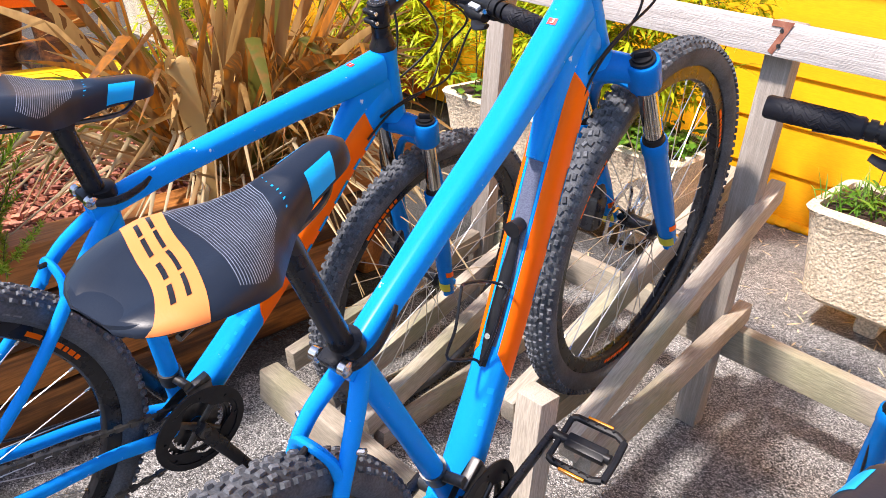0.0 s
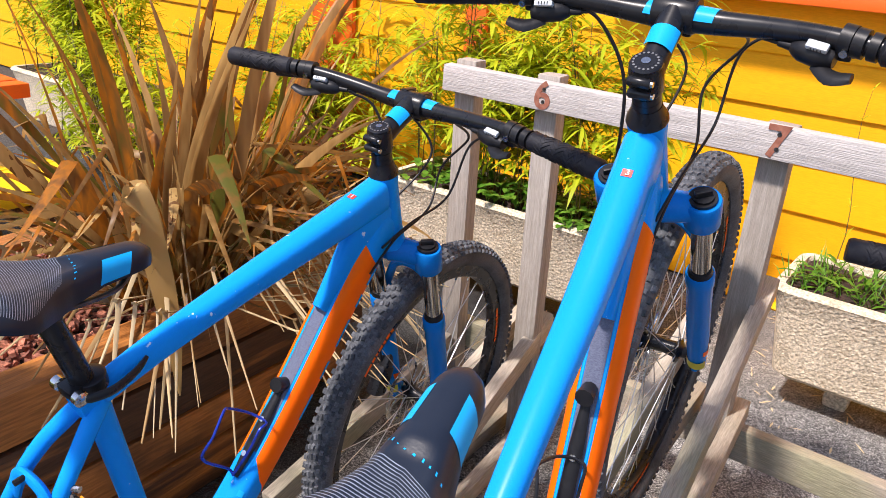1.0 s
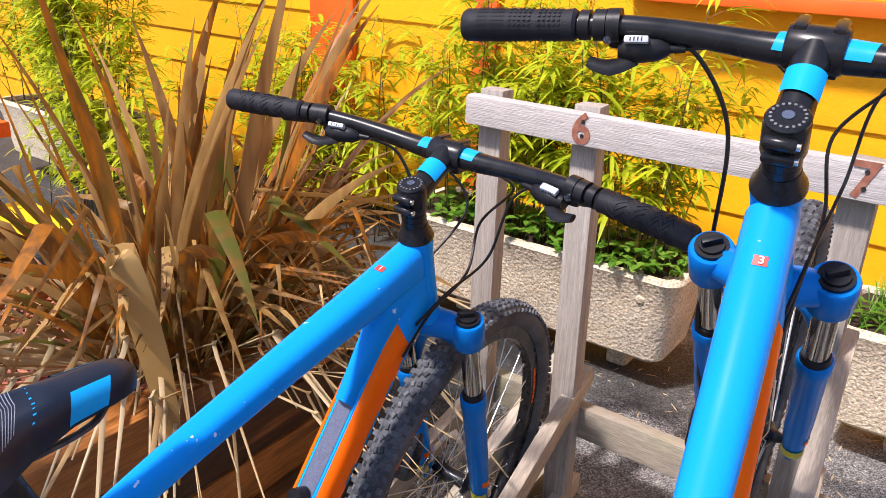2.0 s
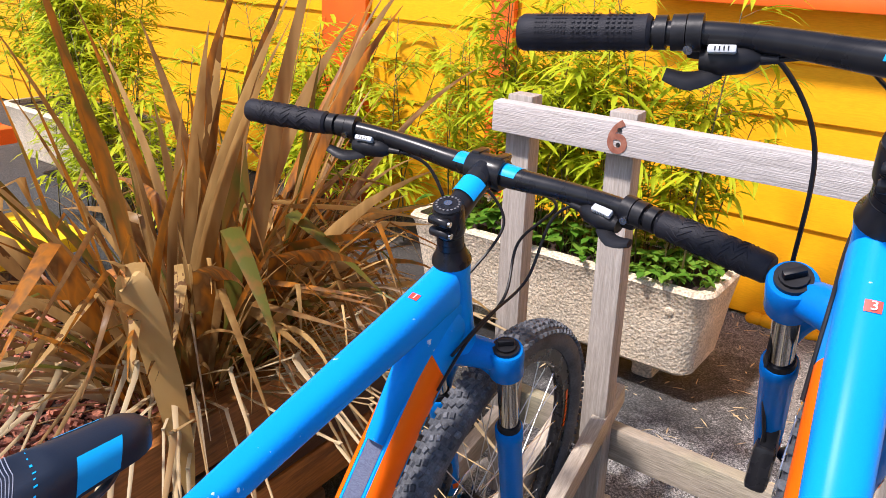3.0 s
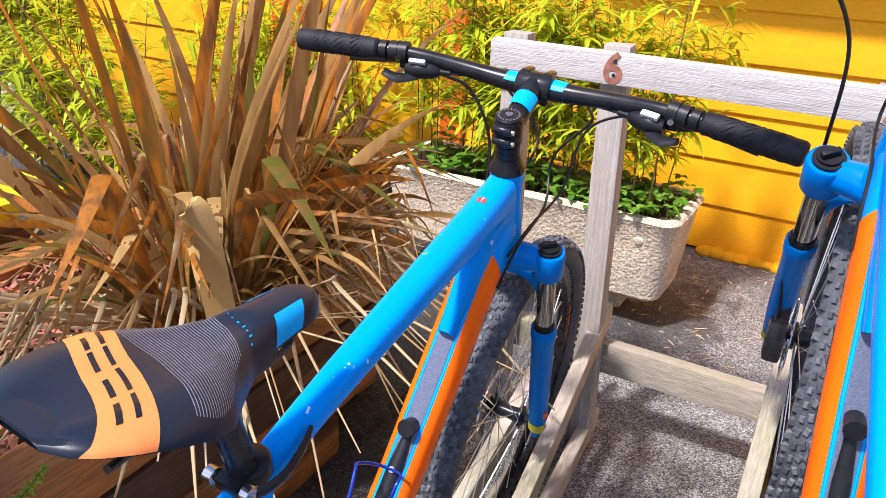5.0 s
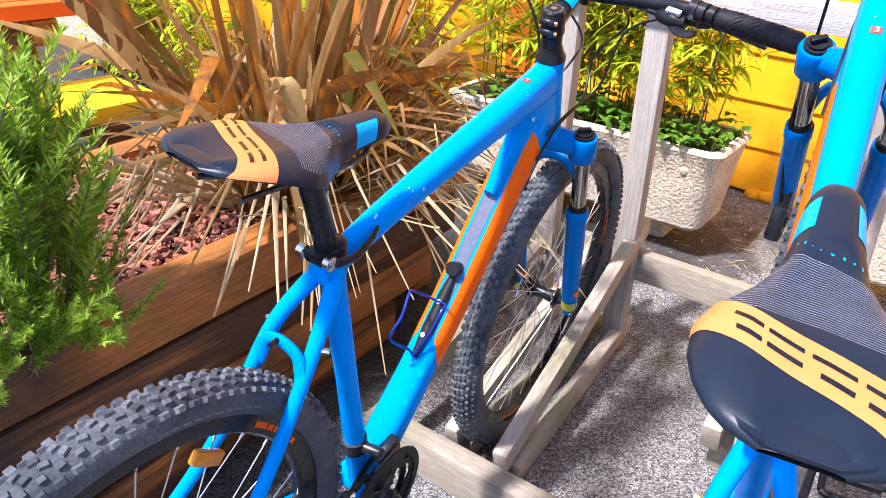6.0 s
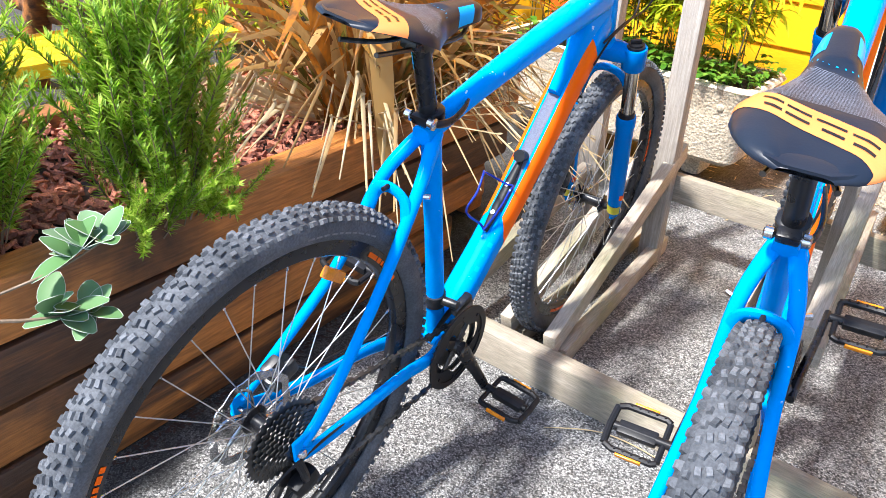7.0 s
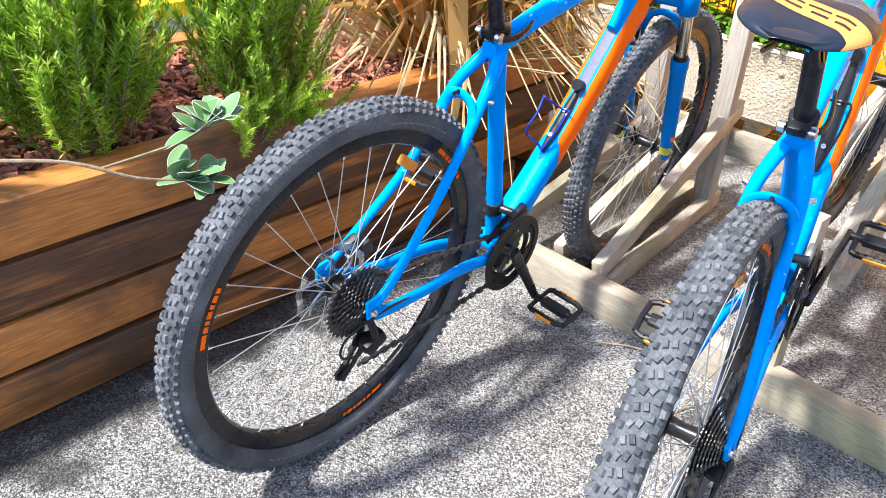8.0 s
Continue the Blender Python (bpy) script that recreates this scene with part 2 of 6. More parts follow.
def ground_material():
    m = bpy.data.materials.new("speckled_asphalt")
    m.use_nodes = True
    n, l = m.node_tree.nodes, m.node_tree.links
    p = n["Principled BSDF"]
    co = n.new("ShaderNodeTexCoord")

    def noise_at(scale, detail):
        no = n.new("ShaderNodeTexNoise")
        no.inputs["Scale"].default_value, no.inputs["Detail"].default_value = scale, detail
        l.new(co.outputs["Object"], no.inputs["Vector"])
        return no.outputs["Fac"]

    def calc(op, a, b=0.0, c=0.0):
        q = n.new("ShaderNodeMath")
        q.operation = op
        for i, v in enumerate((a, b, c)):
            if isinstance(v, (int, float)):
                q.inputs[i].default_value = v
            else:
                l.new(v, q.inputs[i])
        return q.outputs[0]

    def ramp(v, lo, hi, a, b):
        q = n.new("ShaderNodeMapRange")
        q.interpolation_type = "SMOOTHSTEP"
        for k, w in (("From Min", lo), ("From Max", hi), ("To Min", a), ("To Max", b)):
            q.inputs[k].default_value = w
        l.new(v, q.inputs["Value"])
        return q.outputs["Result"]

    def times(col, fac):
        mm = n.new("ShaderNodeMix")
        mm.data_type, mm.blend_type = "RGBA", "MULTIPLY"
        mm.inputs["Factor"].default_value = 1.0
        l.new(col, mm.inputs["A"])
        l.new(fac, mm.inputs["B"])
        return mm.outputs["Result"]

    # stones of several sizes in a dark binder
    warp = n.new("ShaderNodeVectorMath")
    warp.operation = "MULTIPLY_ADD"
    wn3 = n.new("ShaderNodeTexNoise")
    wn3.inputs["Scale"].default_value = 420
    l.new(co.outputs["Object"], wn3.inputs["Vector"])
    l.new(wn3.outputs["Color"], warp.inputs[0])
    warp.inputs[1].default_value = (0.003, 0.003, 0.003)
    l.new(co.outputs["Object"], warp.inputs[2])
    vo = n.new("ShaderNodeTexVoronoi")
    vo.inputs["Scale"].default_value = 285
    l.new(warp.outputs[0], vo.inputs["Vector"])
    sp = n.new("ShaderNodeSeparateColor")
    l.new(vo.outputs["Color"], sp.inputs[0])
    ra = n.new("ShaderNodeValToRGB")
    els = ra.color_ramp.elements
    els[0].position, els[0].color = 0.0, c3(0.035, 0.035, 0.036)
    els[1].position, els[1].color = 1.0, c3(0.54, 0.53, 0.505)
    for q, c in ((0.25, 0.11), (0.46, 0.21), (0.70, 0.32), (0.88, 0.42)):
        e = els.new(q)
        e.color = c3(c, c * 0.975, c * 0.94)
    l.new(sp.outputs[0], ra.inputs["Fac"])
    col = times(ra.outputs["Color"], ramp(vo.outputs["Distance"], 0.25, 0.75, 1.12, 0.45))
    col = times(col, ramp(noise_at(2.2, 6), 0.3, 0.7, 0.80, 1.12))
    col = times(col, ramp(noise_at(28, 3), 0.3, 0.7, 0.82, 1.15))
    # dark damp soil washed out along the raised bed
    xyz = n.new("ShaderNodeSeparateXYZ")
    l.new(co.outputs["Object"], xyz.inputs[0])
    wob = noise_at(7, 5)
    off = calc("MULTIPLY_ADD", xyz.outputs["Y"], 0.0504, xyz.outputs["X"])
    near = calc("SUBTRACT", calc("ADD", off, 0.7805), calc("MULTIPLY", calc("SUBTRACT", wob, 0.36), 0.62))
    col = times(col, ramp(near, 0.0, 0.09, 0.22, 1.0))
    # darker asphalt over the middle trough's footprint, with an uneven edge
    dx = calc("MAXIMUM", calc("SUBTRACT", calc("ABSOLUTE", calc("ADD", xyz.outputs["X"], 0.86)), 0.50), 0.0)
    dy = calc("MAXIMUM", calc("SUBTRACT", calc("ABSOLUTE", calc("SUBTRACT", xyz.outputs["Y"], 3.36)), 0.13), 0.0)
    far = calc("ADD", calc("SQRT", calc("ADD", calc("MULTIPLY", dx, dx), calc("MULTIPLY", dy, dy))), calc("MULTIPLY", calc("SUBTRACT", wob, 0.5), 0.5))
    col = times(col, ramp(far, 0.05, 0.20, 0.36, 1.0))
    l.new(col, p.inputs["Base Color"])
    p.inputs["Roughness"].default_value = 0.8
    bu = n.new("ShaderNodeBump")
    bu.inputs["Strength"].default_value, bu.inputs["Distance"].default_value = 0.7, 0.002
    l.new(vo.outputs["Distance"], bu.inputs["Height"])
    bu.invert = True
    l.new(bu.outputs["Normal"], p.inputs["Normal"])
    return m


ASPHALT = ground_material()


# ---------------------------------------------------------------- mesh helpers
def part(name, bm, material, parent=None, label="", smooth=True, kind=""):
    """Links a bmesh as one mesh object under a thing or a part."""
    me = bpy.data.meshes.new(name)
    bmesh.ops.recalc_face_normals(bm, faces=bm.faces)
    bm.to_mesh(me)
    bm.free()
    me.materials.append(material)
    if smooth:
        me.polygons.foreach_set("use_smooth", [True] * len(me.polygons))
        me.set_sharp_from_angle(angle=radians(38))
    return place(name, me, parent, label, kind)


def place(name, me, parent=None, label="", kind="", m=None):
    ob = new(name, me)
    if parent:
        ob.parent = parent
    if m is not None:
        ob.matrix_basis = m
    if label or kind:
        tagged(ob, label, kind=kind)
    return ob


def thing(name, m, label, category, group="", kind=""):
    ob = new(name)
    ob.empty_display_size = 0.05
    ob.matrix_basis = m
    return tagged(ob, label, category, group, kind)


def smooth_path(pts, steps=6):
    """Catmull-Rom through the points."""
    pts = [Vector(p) for p in pts]
    out = []
    for i in range(len(pts) - 1):
        p0, p1, p2, p3 = pts[max(i - 1, 0)], pts[i], pts[i + 1], pts[min(i + 2, len(pts) - 1)]
        for k in range(steps):
            t = k / steps
            out.append(0.5 * (2 * p1 + (p2 - p0) * t + (2 * p0 - 5 * p1 + 4 * p2 - p3) * t * t + (3 * p1 - p0 - 3 * p2 + p3) * t ** 3))
    out.append(pts[-1])
    return out


class Sweep:
    """A tube along a path with its own width, height and roundness; side keeps the section from twisting."""

    def __init__(self, pts, w, h=None, side=None, power=2.0):
        self.p = [Vector(p) for p in pts]
        k = len(self.p)
        as_list = lambda v: [v] * k if isinstance(v, (int, float)) else [float(np.interp(i / (k - 1), np.linspace(0, 1, len(v)), v)) for i in range(k)]
        self.w = as_list(w)
        self.h = as_list(h if h is not None else w)
        self.power = power
        self.s, self.n = [], []
        prev = Vector(side) if side else None
        for i in range(k):
            t = (self.p[min(i + 1, k - 1)] - self.p[max(i - 1, 0)]).normalized()
            ref = prev if prev else (Vector((0, 0, 1)) if abs(t.z) < 0.9 else Vector((1, 0, 0)))
            s = (ref - t * ref.dot(t)).normalized()
            self.s.append(s)
            self.n.append(s.cross(t).normalized())
            prev = s if not side else prev

    def point(self, f, a, off=0.0):
        f = min(max(f, 0), 1) * (len(self.p) - 1)
        i = min(int(f), len(self.p) - 2)
        t = f - i
        mix = lambda q: q[i] * (1 - t) + q[i + 1] * t
        e = 2 / self.power
        c, d = math.cos(a), math.sin(a)
        c, d = math.copysign(abs(c) ** e, c), math.copysign(abs(d) ** e, d)
        return mix(self.p) + mix(self.s) * (c * (mix(self.w) + off)) + mix(self.n) * (d * (mix(self.h) + off))

    def skin(self, bm, n=14, cap=True):
        k = len(self.p)
        rings = [[bm.verts.new(self.point(i / (k - 1), 2 * math.pi * j / n)) for j in range(n)] for i in range(k)]
        for a, b in zip(rings, rings[1:]):
            for j in range(n):
                bm.faces.new((a[j], a[(j + 1) % n], b[(j + 1) % n], b[j]))
        if cap:
            bm.faces.new(rings[0][::-1])
            bm.faces.new(rings[-1])
        return bm

    def patch(self, bm, f0, f1, a0, a1, off=0.0008, nf=8, na=5, slant=0.0):
        """A thin sheet on the tube's skin, between two stations and two angles (degrees)."""
        g = [[bm.verts.new(self.point(f0 + (f1 - f0) * i / nf + slant * j / na, radians(a0 + (a1 - a0) * j / na), off)) for j in range(na + 1)] for i in range(nf + 1)]
        for i in range(nf):
            for j in range(na):
                bm.faces.new((g[i][j], g[i + 1][j], g[i + 1][j + 1], g[i][j + 1]))
        return bm


def tube(bm, pts, r, n=8, smooth=0, side=None):
    return Sweep(smooth_path(pts, smooth) if smooth else pts, r, side=side).skin(bm, n)


def lathe(bm, prof, n=24, m=None, close=False):
    """Turns a profile of (radius, along x) about the x axis."""
    m = m or Matrix()
    rings = []
    for r, x in prof:
        rings.append([bm.verts.new(m @ Vector((x, r * math.cos(2 * math.pi * j / n), r * math.sin(2 * math.pi * j / n)))) for j in range(n)])
    pairs = list(zip(rings, rings[1:])) + ([(rings[-1], rings[0])] if close else [])
    for a, b in pairs:
        for j in range(n):
            bm.faces.new((a[j], a[(j + 1) % n], b[(j + 1) % n], b[j]))
    if not close:
        bm.faces.new(rings[0])
        bm.faces.new(rings[-1][::-1])
    return bm


def box(bm, size, m=None, bevel=0.0, jitter=0.0):
    """Adds a box of that size about its middle, with bevelled and slightly uneven edges."""
    tmp = bmesh.new()
    bmesh.ops.create_cube(tmp, size=1.0)
    for v in tmp.verts:
        v.co = Vector((v.co.x * size[0], v.co.y * size[1], v.co.z * size[2])) + Vector([random.uniform(-jitter, jitter) for _ in range(3)])
    if bevel:
        bmesh.ops.bevel(tmp, geom=tmp.edges[:], offset=bevel, segments=2, affect="EDGES", profile=0.6)
    if m is not None:
        bmesh.ops.transform(tmp, matrix=m, verts=tmp.verts)
    me = bpy.data.meshes.new("tmp")
    tmp.to_mesh(me)
    tmp.free()
    bm.from_mesh(me)
    bpy.data.meshes.remove(me)
    return bm


def box_part(name, size, m, material, parent=None, bevel=0.0, jitter=0.0, label="", kind=""):
    bm = bmesh.new()
    box(bm, size, None, bevel, jitter)
    ob = part(name, bm, material, parent, label, kind=kind)
    ob.matrix_basis = m
    return ob


def plank(name, a, b, width, thick, material, parent=None, label="", up=(0, 0, 1), bevel=0.004, jitter=0.0015, kind=""):
    """A board from a to b (middles of its ends): width along up, thickness across. Its length runs along its own y."""
    a, b = Vector(a), Vector(b)
    t = (b - a).normalized()
    u = (Vector(up) - t * Vector(up).dot(t)).normalized()
    s = t.cross(u)
    m = Matrix((s, t, u)).transposed().to_4x4()
    m.translation = (a + b) / 2
    return box_part(name, (thick, (b - a).length, width), m, material, parent, bevel, jitter, label, kind)


def written(text, size, material, m, parent, name="number", bold=0.0):
    """Raised characters in the built-in font, as a mesh."""
    cu = bpy.data.curves.new(name, "FONT")
    cu.body, cu.size, cu.extrude, cu.offset, cu.align_x, cu.align_y = text, size, 0.0003, size * bold, "CENTER", "CENTER"
    tmp = bpy.data.objects.new(name, cu)
    scene.collection.objects.link(tmp)
    dg = bpy.context.evaluated_depsgraph_get()
    me = bpy.data.meshes.new_from_object(tmp.evaluated_get(dg))
    bpy.data.objects.remove(tmp)
    me.materials.clear()
    me.materials.append(material)
    return place(name, me, parent, m=m)


# ---------------------------------------------------------------- ground, wall
def ground():
    bm = bmesh.new()
    bmesh.ops.create_grid(bm, x_segments=40, y_segments=40, size=60)
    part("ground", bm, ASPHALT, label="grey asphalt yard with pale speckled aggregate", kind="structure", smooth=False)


ground()

WALL_Y = 4.055
COURSE = 0.197


def building():
    wall = box_part("wall_north", (14, 0.16, 3.6), pose(-1.5, WALL_Y + 0.115, 1.8), YELLOW, bevel=0.003, label="bright yellow timber-clad building wall", kind="structure")
    wall["category"] = "wall"
    inv = wall.matrix_basis.inverted()
    # lapped boards: thick at the lower edge
    sec = [(0.0, 0.0), (-0.024, 0.0), (-0.026, 0.004), (-0.012, COURSE + 0.012), (0.0, COURSE + 0.012)]
    lengths = {}
    for k in range(9):
        x = -8.4 + (k % 3) * 0.7
        z0 = 0.012 + k * COURSE
        while x < 5.4:
            ln = 2.9
            if ln not in lengths:
                bm = bmesh.new()
                e0 = [bm.verts.new((0, y, z)) for y, z in sec]
                e1 = [bm.verts.new((ln - 0.003, y, z)) for y, z in sec]
                for i in range(5):
                    bm.faces.new((e0[i], e0[(i + 1) % 5], e1[(i + 1) % 5], e1[i]))
                bm.faces.new(e0[::-1])
                bm.faces.new(e1)
                bmesh.ops.recalc_face_normals(bm, faces=bm.faces)
                me = bpy.data.meshes.new("plank")
                bm.to_mesh(me)
                bm.free()
                me.materials.append(YELLOW)
                lengths[ln] = me
            place("plank", lengths[ln], wall, m=inv @ pose(x, WALL_Y + 0.03, z0))
            x += ln
    # orange pilasters
    for x, w in ((-1.69, 0.118), (-2.645, 0.305)):
        box_part("pilaster", (w, 0.03, 2.6), inv @ pose(x, WALL_Y - 0.015, 1.3), ORANGEPAINT, wall, bevel=0.003, label="orange painted upright trim")
    # red sill board above the cladding
    box_part("sill", (4.6, 0.16, 0.05), inv @ pose(1.28, WALL_Y - 0.07, 1.215), ORANGEPAINT, wall, bevel=0.006, label="orange-red painted sill board")
    # rough lump of yellow-painted mortar along the foot of the wall
    bm = bmesh.new()
    random.seed(5)
    for i in range(26):
        x = -0.42 + i * 0.05
        q = 0.012 + 0.012 * random.random()
        bmesh.ops.create_icosphere(bm, subdivisions=2, radius=0.03, matrix=pose(x, WALL_Y - 0.02, q * 0.6) @ Matrix.Diagonal((1.4, random.uniform(0.9, 1.6), random.uniform(0.5, 0.9), 1)))
    part("mortar_footing", bm, YELLOW, label="rough mortar footing splashed with yellow paint", kind="structure")


building()


# ---------------------------------------------------------------- cycle rack
def rack():
    r = thing("cycle_rack", pose(0, 0, 0), "weathered pale timber cycle rack with sloping wheel slots", "cycle rack")
    # top rail and posts behind it
    plank("rail", (-0.702, 2.487, 1.001), (1.75, 2.487, 0.995), 0.066, 0.035, WOODX, r, "grey weathered top rail")
    for x, foot, top in ((-0.659, -0.645, 1.045), (-0.416, -0.392, 1.045), (0.128, 0.125, 1.03), (0.72, 0.70, 1.03), (1.3, 1.27, 1.03)):
        plank("post", (foot, 2.532, 0.0), (x, 2.532, top), 0.048, 0.062, WOODZ, r, up=(0, 1, 0))
    # long beams on the ground side
    plank("back_beam", (-0.72, 2.578, 0.25), (1.75, 2.578, 0.25), 0.085, 0.04, WOOD, r)
    plank("front_beam", (-0.655, 1.748, 0.045), (1.75, 1.735, 0.045), 0.09, 0.055, WOOD, r)
    plank("end_beam", (-0.60, 1.78, 0.12), (-0.645, 2.50, 0.24), 0.06, 0.035, WOOD, r)
    # slots: (near right x, far right x, near left x, far left x, lift)
    for nr, fr, nl, fl, lift in ((-0.322, -0.395, -0.452, -0.475, 0.0), (0.222, 0.158, 0.085, 0.05, 0.29), (0.87, 0.80, 0.72, 0.695, 0.0)):
        for xa, xb in ((nr, fr), (nl, fl)):
            plank("runner", (xa, 1.79, 0.085 + lift), (xb, 2.63, 0.352 + lift), 0.058, 0.034, WOOD, r)
            plank("brace", (xa + 0.012, 1.83, 0.03 + lift * 0.98), (xb + 0.004, 2.62, 0.03 + lift), 0.052, 0.036, WOOD, r)
        if lift:
            plank("upright", (0.165, 1.775, 0.0), (0.156, 1.775, 0.465), 0.05, 0.058, WOOD, r, up=(0, 1, 0))
    # slot numbers burnt into the rail, with their screws
    for text, x in (("6", -0.405), ("7", 0.135)):
        written(text, 0.092, BURN, Matrix.Translation((x, 2.4683, 1.0)) @ pose(0, 0, 0, 90, 0, 0), r, "slot_number", 0.02)
        for dz in (-0.012, 0.018):
            bm = bmesh.new()
            lathe(bm, [(0.0, 0.0), (0.0045, 0.0), (0.0045, 0.002), (0.0, 0.0022)][1:3], 10)
            s = part("screw", bm, DARKSTEEL, r)
            s.matrix_basis = pose(x + 0.003, 2.469, 1.0 + dz, 0, 0, -90)
    return r


rack()


# ---------------------------------------------------------------- stone troughs
def trough(x0, x1, y, group="stone troughs along the wall"):
    """A cast stone trough, wider at the rim, on two stub feet."""
    w, d, h = x1 - x0, 0.40, 0.325
    t = thing("planting_trough", pose((x0 + x1) / 2, y, 0.105), "pale buff cast-stone planting trough on stub feet", "planter", group)
    bm = bmesh.new()

    def ring(sx, sy, z, r, n=5):
        out = []
        for cx, cy, a0 in ((1, 1, 0), (-1, 1, 90), (-1, -1, 180), (1, -1, 270)):
            for i in range(n + 1):
                a = radians(a0 + 90 * i / n)
                wob = noise.noise((x0 + cx * sx, cy * sy + i * 0.2, z * 3)) * 0.004
                out.append(bm.verts.new((cx * (sx - r) + math.cos(a) * (r + wob), cy * (sy - r) + math.sin(a) * (r + wob), z)))
        return out

    levels = [(w / 2 - 0.075, 0.11, 0.0, 0.03), (w / 2 - 0.045, 0.145, 0.025, 0.05), (w / 2 - 0.036, 0.158, 0.10, 0.06), (w / 2 - 0.025, 0.172, 0.2, 0.06), (w / 2 - 0.012, 0.192, 0.295, 0.06),
              (w / 2, d / 2, h - 0.012, 0.06), (w / 2 - 0.008, d / 2 - 0.008, h, 0.055), (w / 2 - 0.034, d / 2 - 0.034, h, 0.03), (w / 2 - 0.04, d / 2 - 0.04, h - 0.05, 0.03)]
    rings = [ring(*q) for q in levels]
    for a, b in zip(rings, rings[1:]):
        for j in range(len(a)):
            bm.faces.new((a[j], a[(j + 1) % len(a)], b[(j + 1) % len(a)], b[j]))
    bm.faces.new(rings[0][::-1])
    part("body", bm, CONCRETE, t)
    bm = bmesh.new()
    bmesh.ops.create_grid(bm, x_segments=24, y_segments=8, size=0.5)
    for v in bm.verts:
        v.co = Vector((v.co.x * (w - 0.075), v.co.y * (d - 0.075), h - 0.022 + 0.012 * noise.noise(v.co * 9)))
    part("soil", bm, SOIL, t, "dark planting soil")
    for sx in (-1, 1):
        bm = bmesh.new()
        box(bm, (0.08, 0.15, 0.13), None, 0.02, 0.003)
        f = part("foot", bm, CONCRETE, t)
        f.matrix_basis = pose(sx * (w / 2 - 0.24), 0.06, -0.042)
    bm = bmesh.new()
    bmesh.ops.create_uvsphere(bm, u_segments=12, v_segments=6, radius=0.016)
    k = part("boss", bm, CONCRETE, t)
    k.matrix_basis = pose(w / 2 - 0.12, -0.182, h - 0.08) @ Matrix.Diagonal((1, 0.4, 1, 1))
    return t


TROUGHS = [trough(-4.40, -3.36, 3.255), trough(-1.49, -0.355, 3.335), trough(0.045, 1.12, 3.375)]


# ---------------------------------------------------------------- leaves and sprays
def blade(bm, base, way, length, width, droop=0.3, fold=0.25, segs=3, tip=0.02):
    """One leaf: a folded, tapering, drooping strip."""
    way = Vector(way).normalized()
    side = way.cross(Vector((0, 0, 1)))
    side = side.normalized() if side.length > 0.05 else Vector((1, 0, 0))
    up = side.cross(way).normalized()
    rows = []
    for i in range(segs + 1):
        t = i / segs
        c = Vector(base) + way * (length * t) - Vector((0, 0, 1)) * (droop * length * t * t)
        w = width * (math.sin(math.pi * min(1, 0.12 + 0.88 * t)) ** 0.7 if tip < 1 else 1)
        rows.append([bm.verts.new(c - side * w / 2 + up * fold * w / 2), bm.verts.new(c), bm.verts.new(c + side * w / 2 + up * fold * w / 2)])
    for a, b in zip(rows, rows[1:]):
        for j in range(2):
            bm.faces.new((a[j], a[j + 1], b[j + 1], b[j]))


def to_mesh(bm, name, material):
    me = bpy.data.meshes.new(name)
    bm.to_mesh(me)
    bm.free()
    me.materials.append(material)
    me.polygons.foreach_set("use_smooth", [True] * len(me.polygons))
    return me


def bamboo_sprays(count=9):
    out = []
    for k in range(count):
        random.seed(100 + k)
        cane, leaf = bmesh.new(), bmesh.new()
        h = random.uniform(0.55, 0.85)
        lean = Vector((random.uniform(-0.16, 0.16), random.uniform(-0.18, 0.12), 1))
        pts = [Vector((lean.x * z * (0.6 + z), lean.y * z * (0.6 + z), z)) for z in np.linspace(0, h, 8)]
        Sweep(pts, [0.0032, 0.0024, 0.0012]).skin(cane, 5)
        for i in range(2, 30):
            f = 0.22 + 0.78 * i / 30
            q = f * 7
            j = min(int(q), 6)
            b = pts[j].lerp(pts[j + 1], q - j)
            a = random.uniform(0, 6.28)
            out_way = Vector((math.cos(a), math.sin(a), random.uniform(0.1, 0.9)))
            ln = random.uniform(0.03, 0.12)
            e = b + out_way * ln
            Sweep([b, b.lerp(e, 0.5) + Vector((0, 0, 0.004)), e], 0.0008).skin(cane, 3)
            for s in range(random.randint(3, 5)):
                a2 = a + random.uniform(-1.3, 1.3)
                blade(leaf, e - out_way * random.uniform(0, 0.03), (math.cos(a2), math.sin(a2), random.uniform(-0.3, 0.6)), random.uniform(0.06, 0.13), random.uniform(0.010, 0.019), random.uniform(0.1, 0.6), 0.3)
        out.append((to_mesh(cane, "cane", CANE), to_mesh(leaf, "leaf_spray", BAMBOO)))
    return out


SPRAYS = bamboo_sprays()


def bamboo_clump(x0, x1, count, seed, y=3.26, z=0.39, size=1.0):
    t = thing("bamboo_clump", pose((x0 + x1) / 2, y, z), "yellow-green dwarf bamboo with thin dark canes in a stone trough", "plant", "bamboo in the troughs")
    random.seed(seed)
    for i in range(count):
        cane, leaf = SPRAYS[random.randrange(len(SPRAYS))]
        m = pose(random.uniform(x0, x1) - (x0 + x1) / 2, random.uniform(-0.12, 0.13), 0, 0, 0, random.uniform(0, 360)) @ Matrix.Scale(size * random.uniform(0.7, 1.12), 4)
        c = place("cane", cane, t, m=m)
        place("leaf_spray", leaf, c, kind="stuff")


bamboo_clump(-1.42, -0.48, 52, 11, y=3.34)
bamboo_clump(-4.36, -3.4, 34, 12, size=1.15)
bamboo_clump(-3.55, -2.6, 22, 15, y=2.98, z=0.0, size=1.05)
bamboo_clump(-2.95, -2.0, 22, 14, y=3.75, z=0.0, size=1.25)


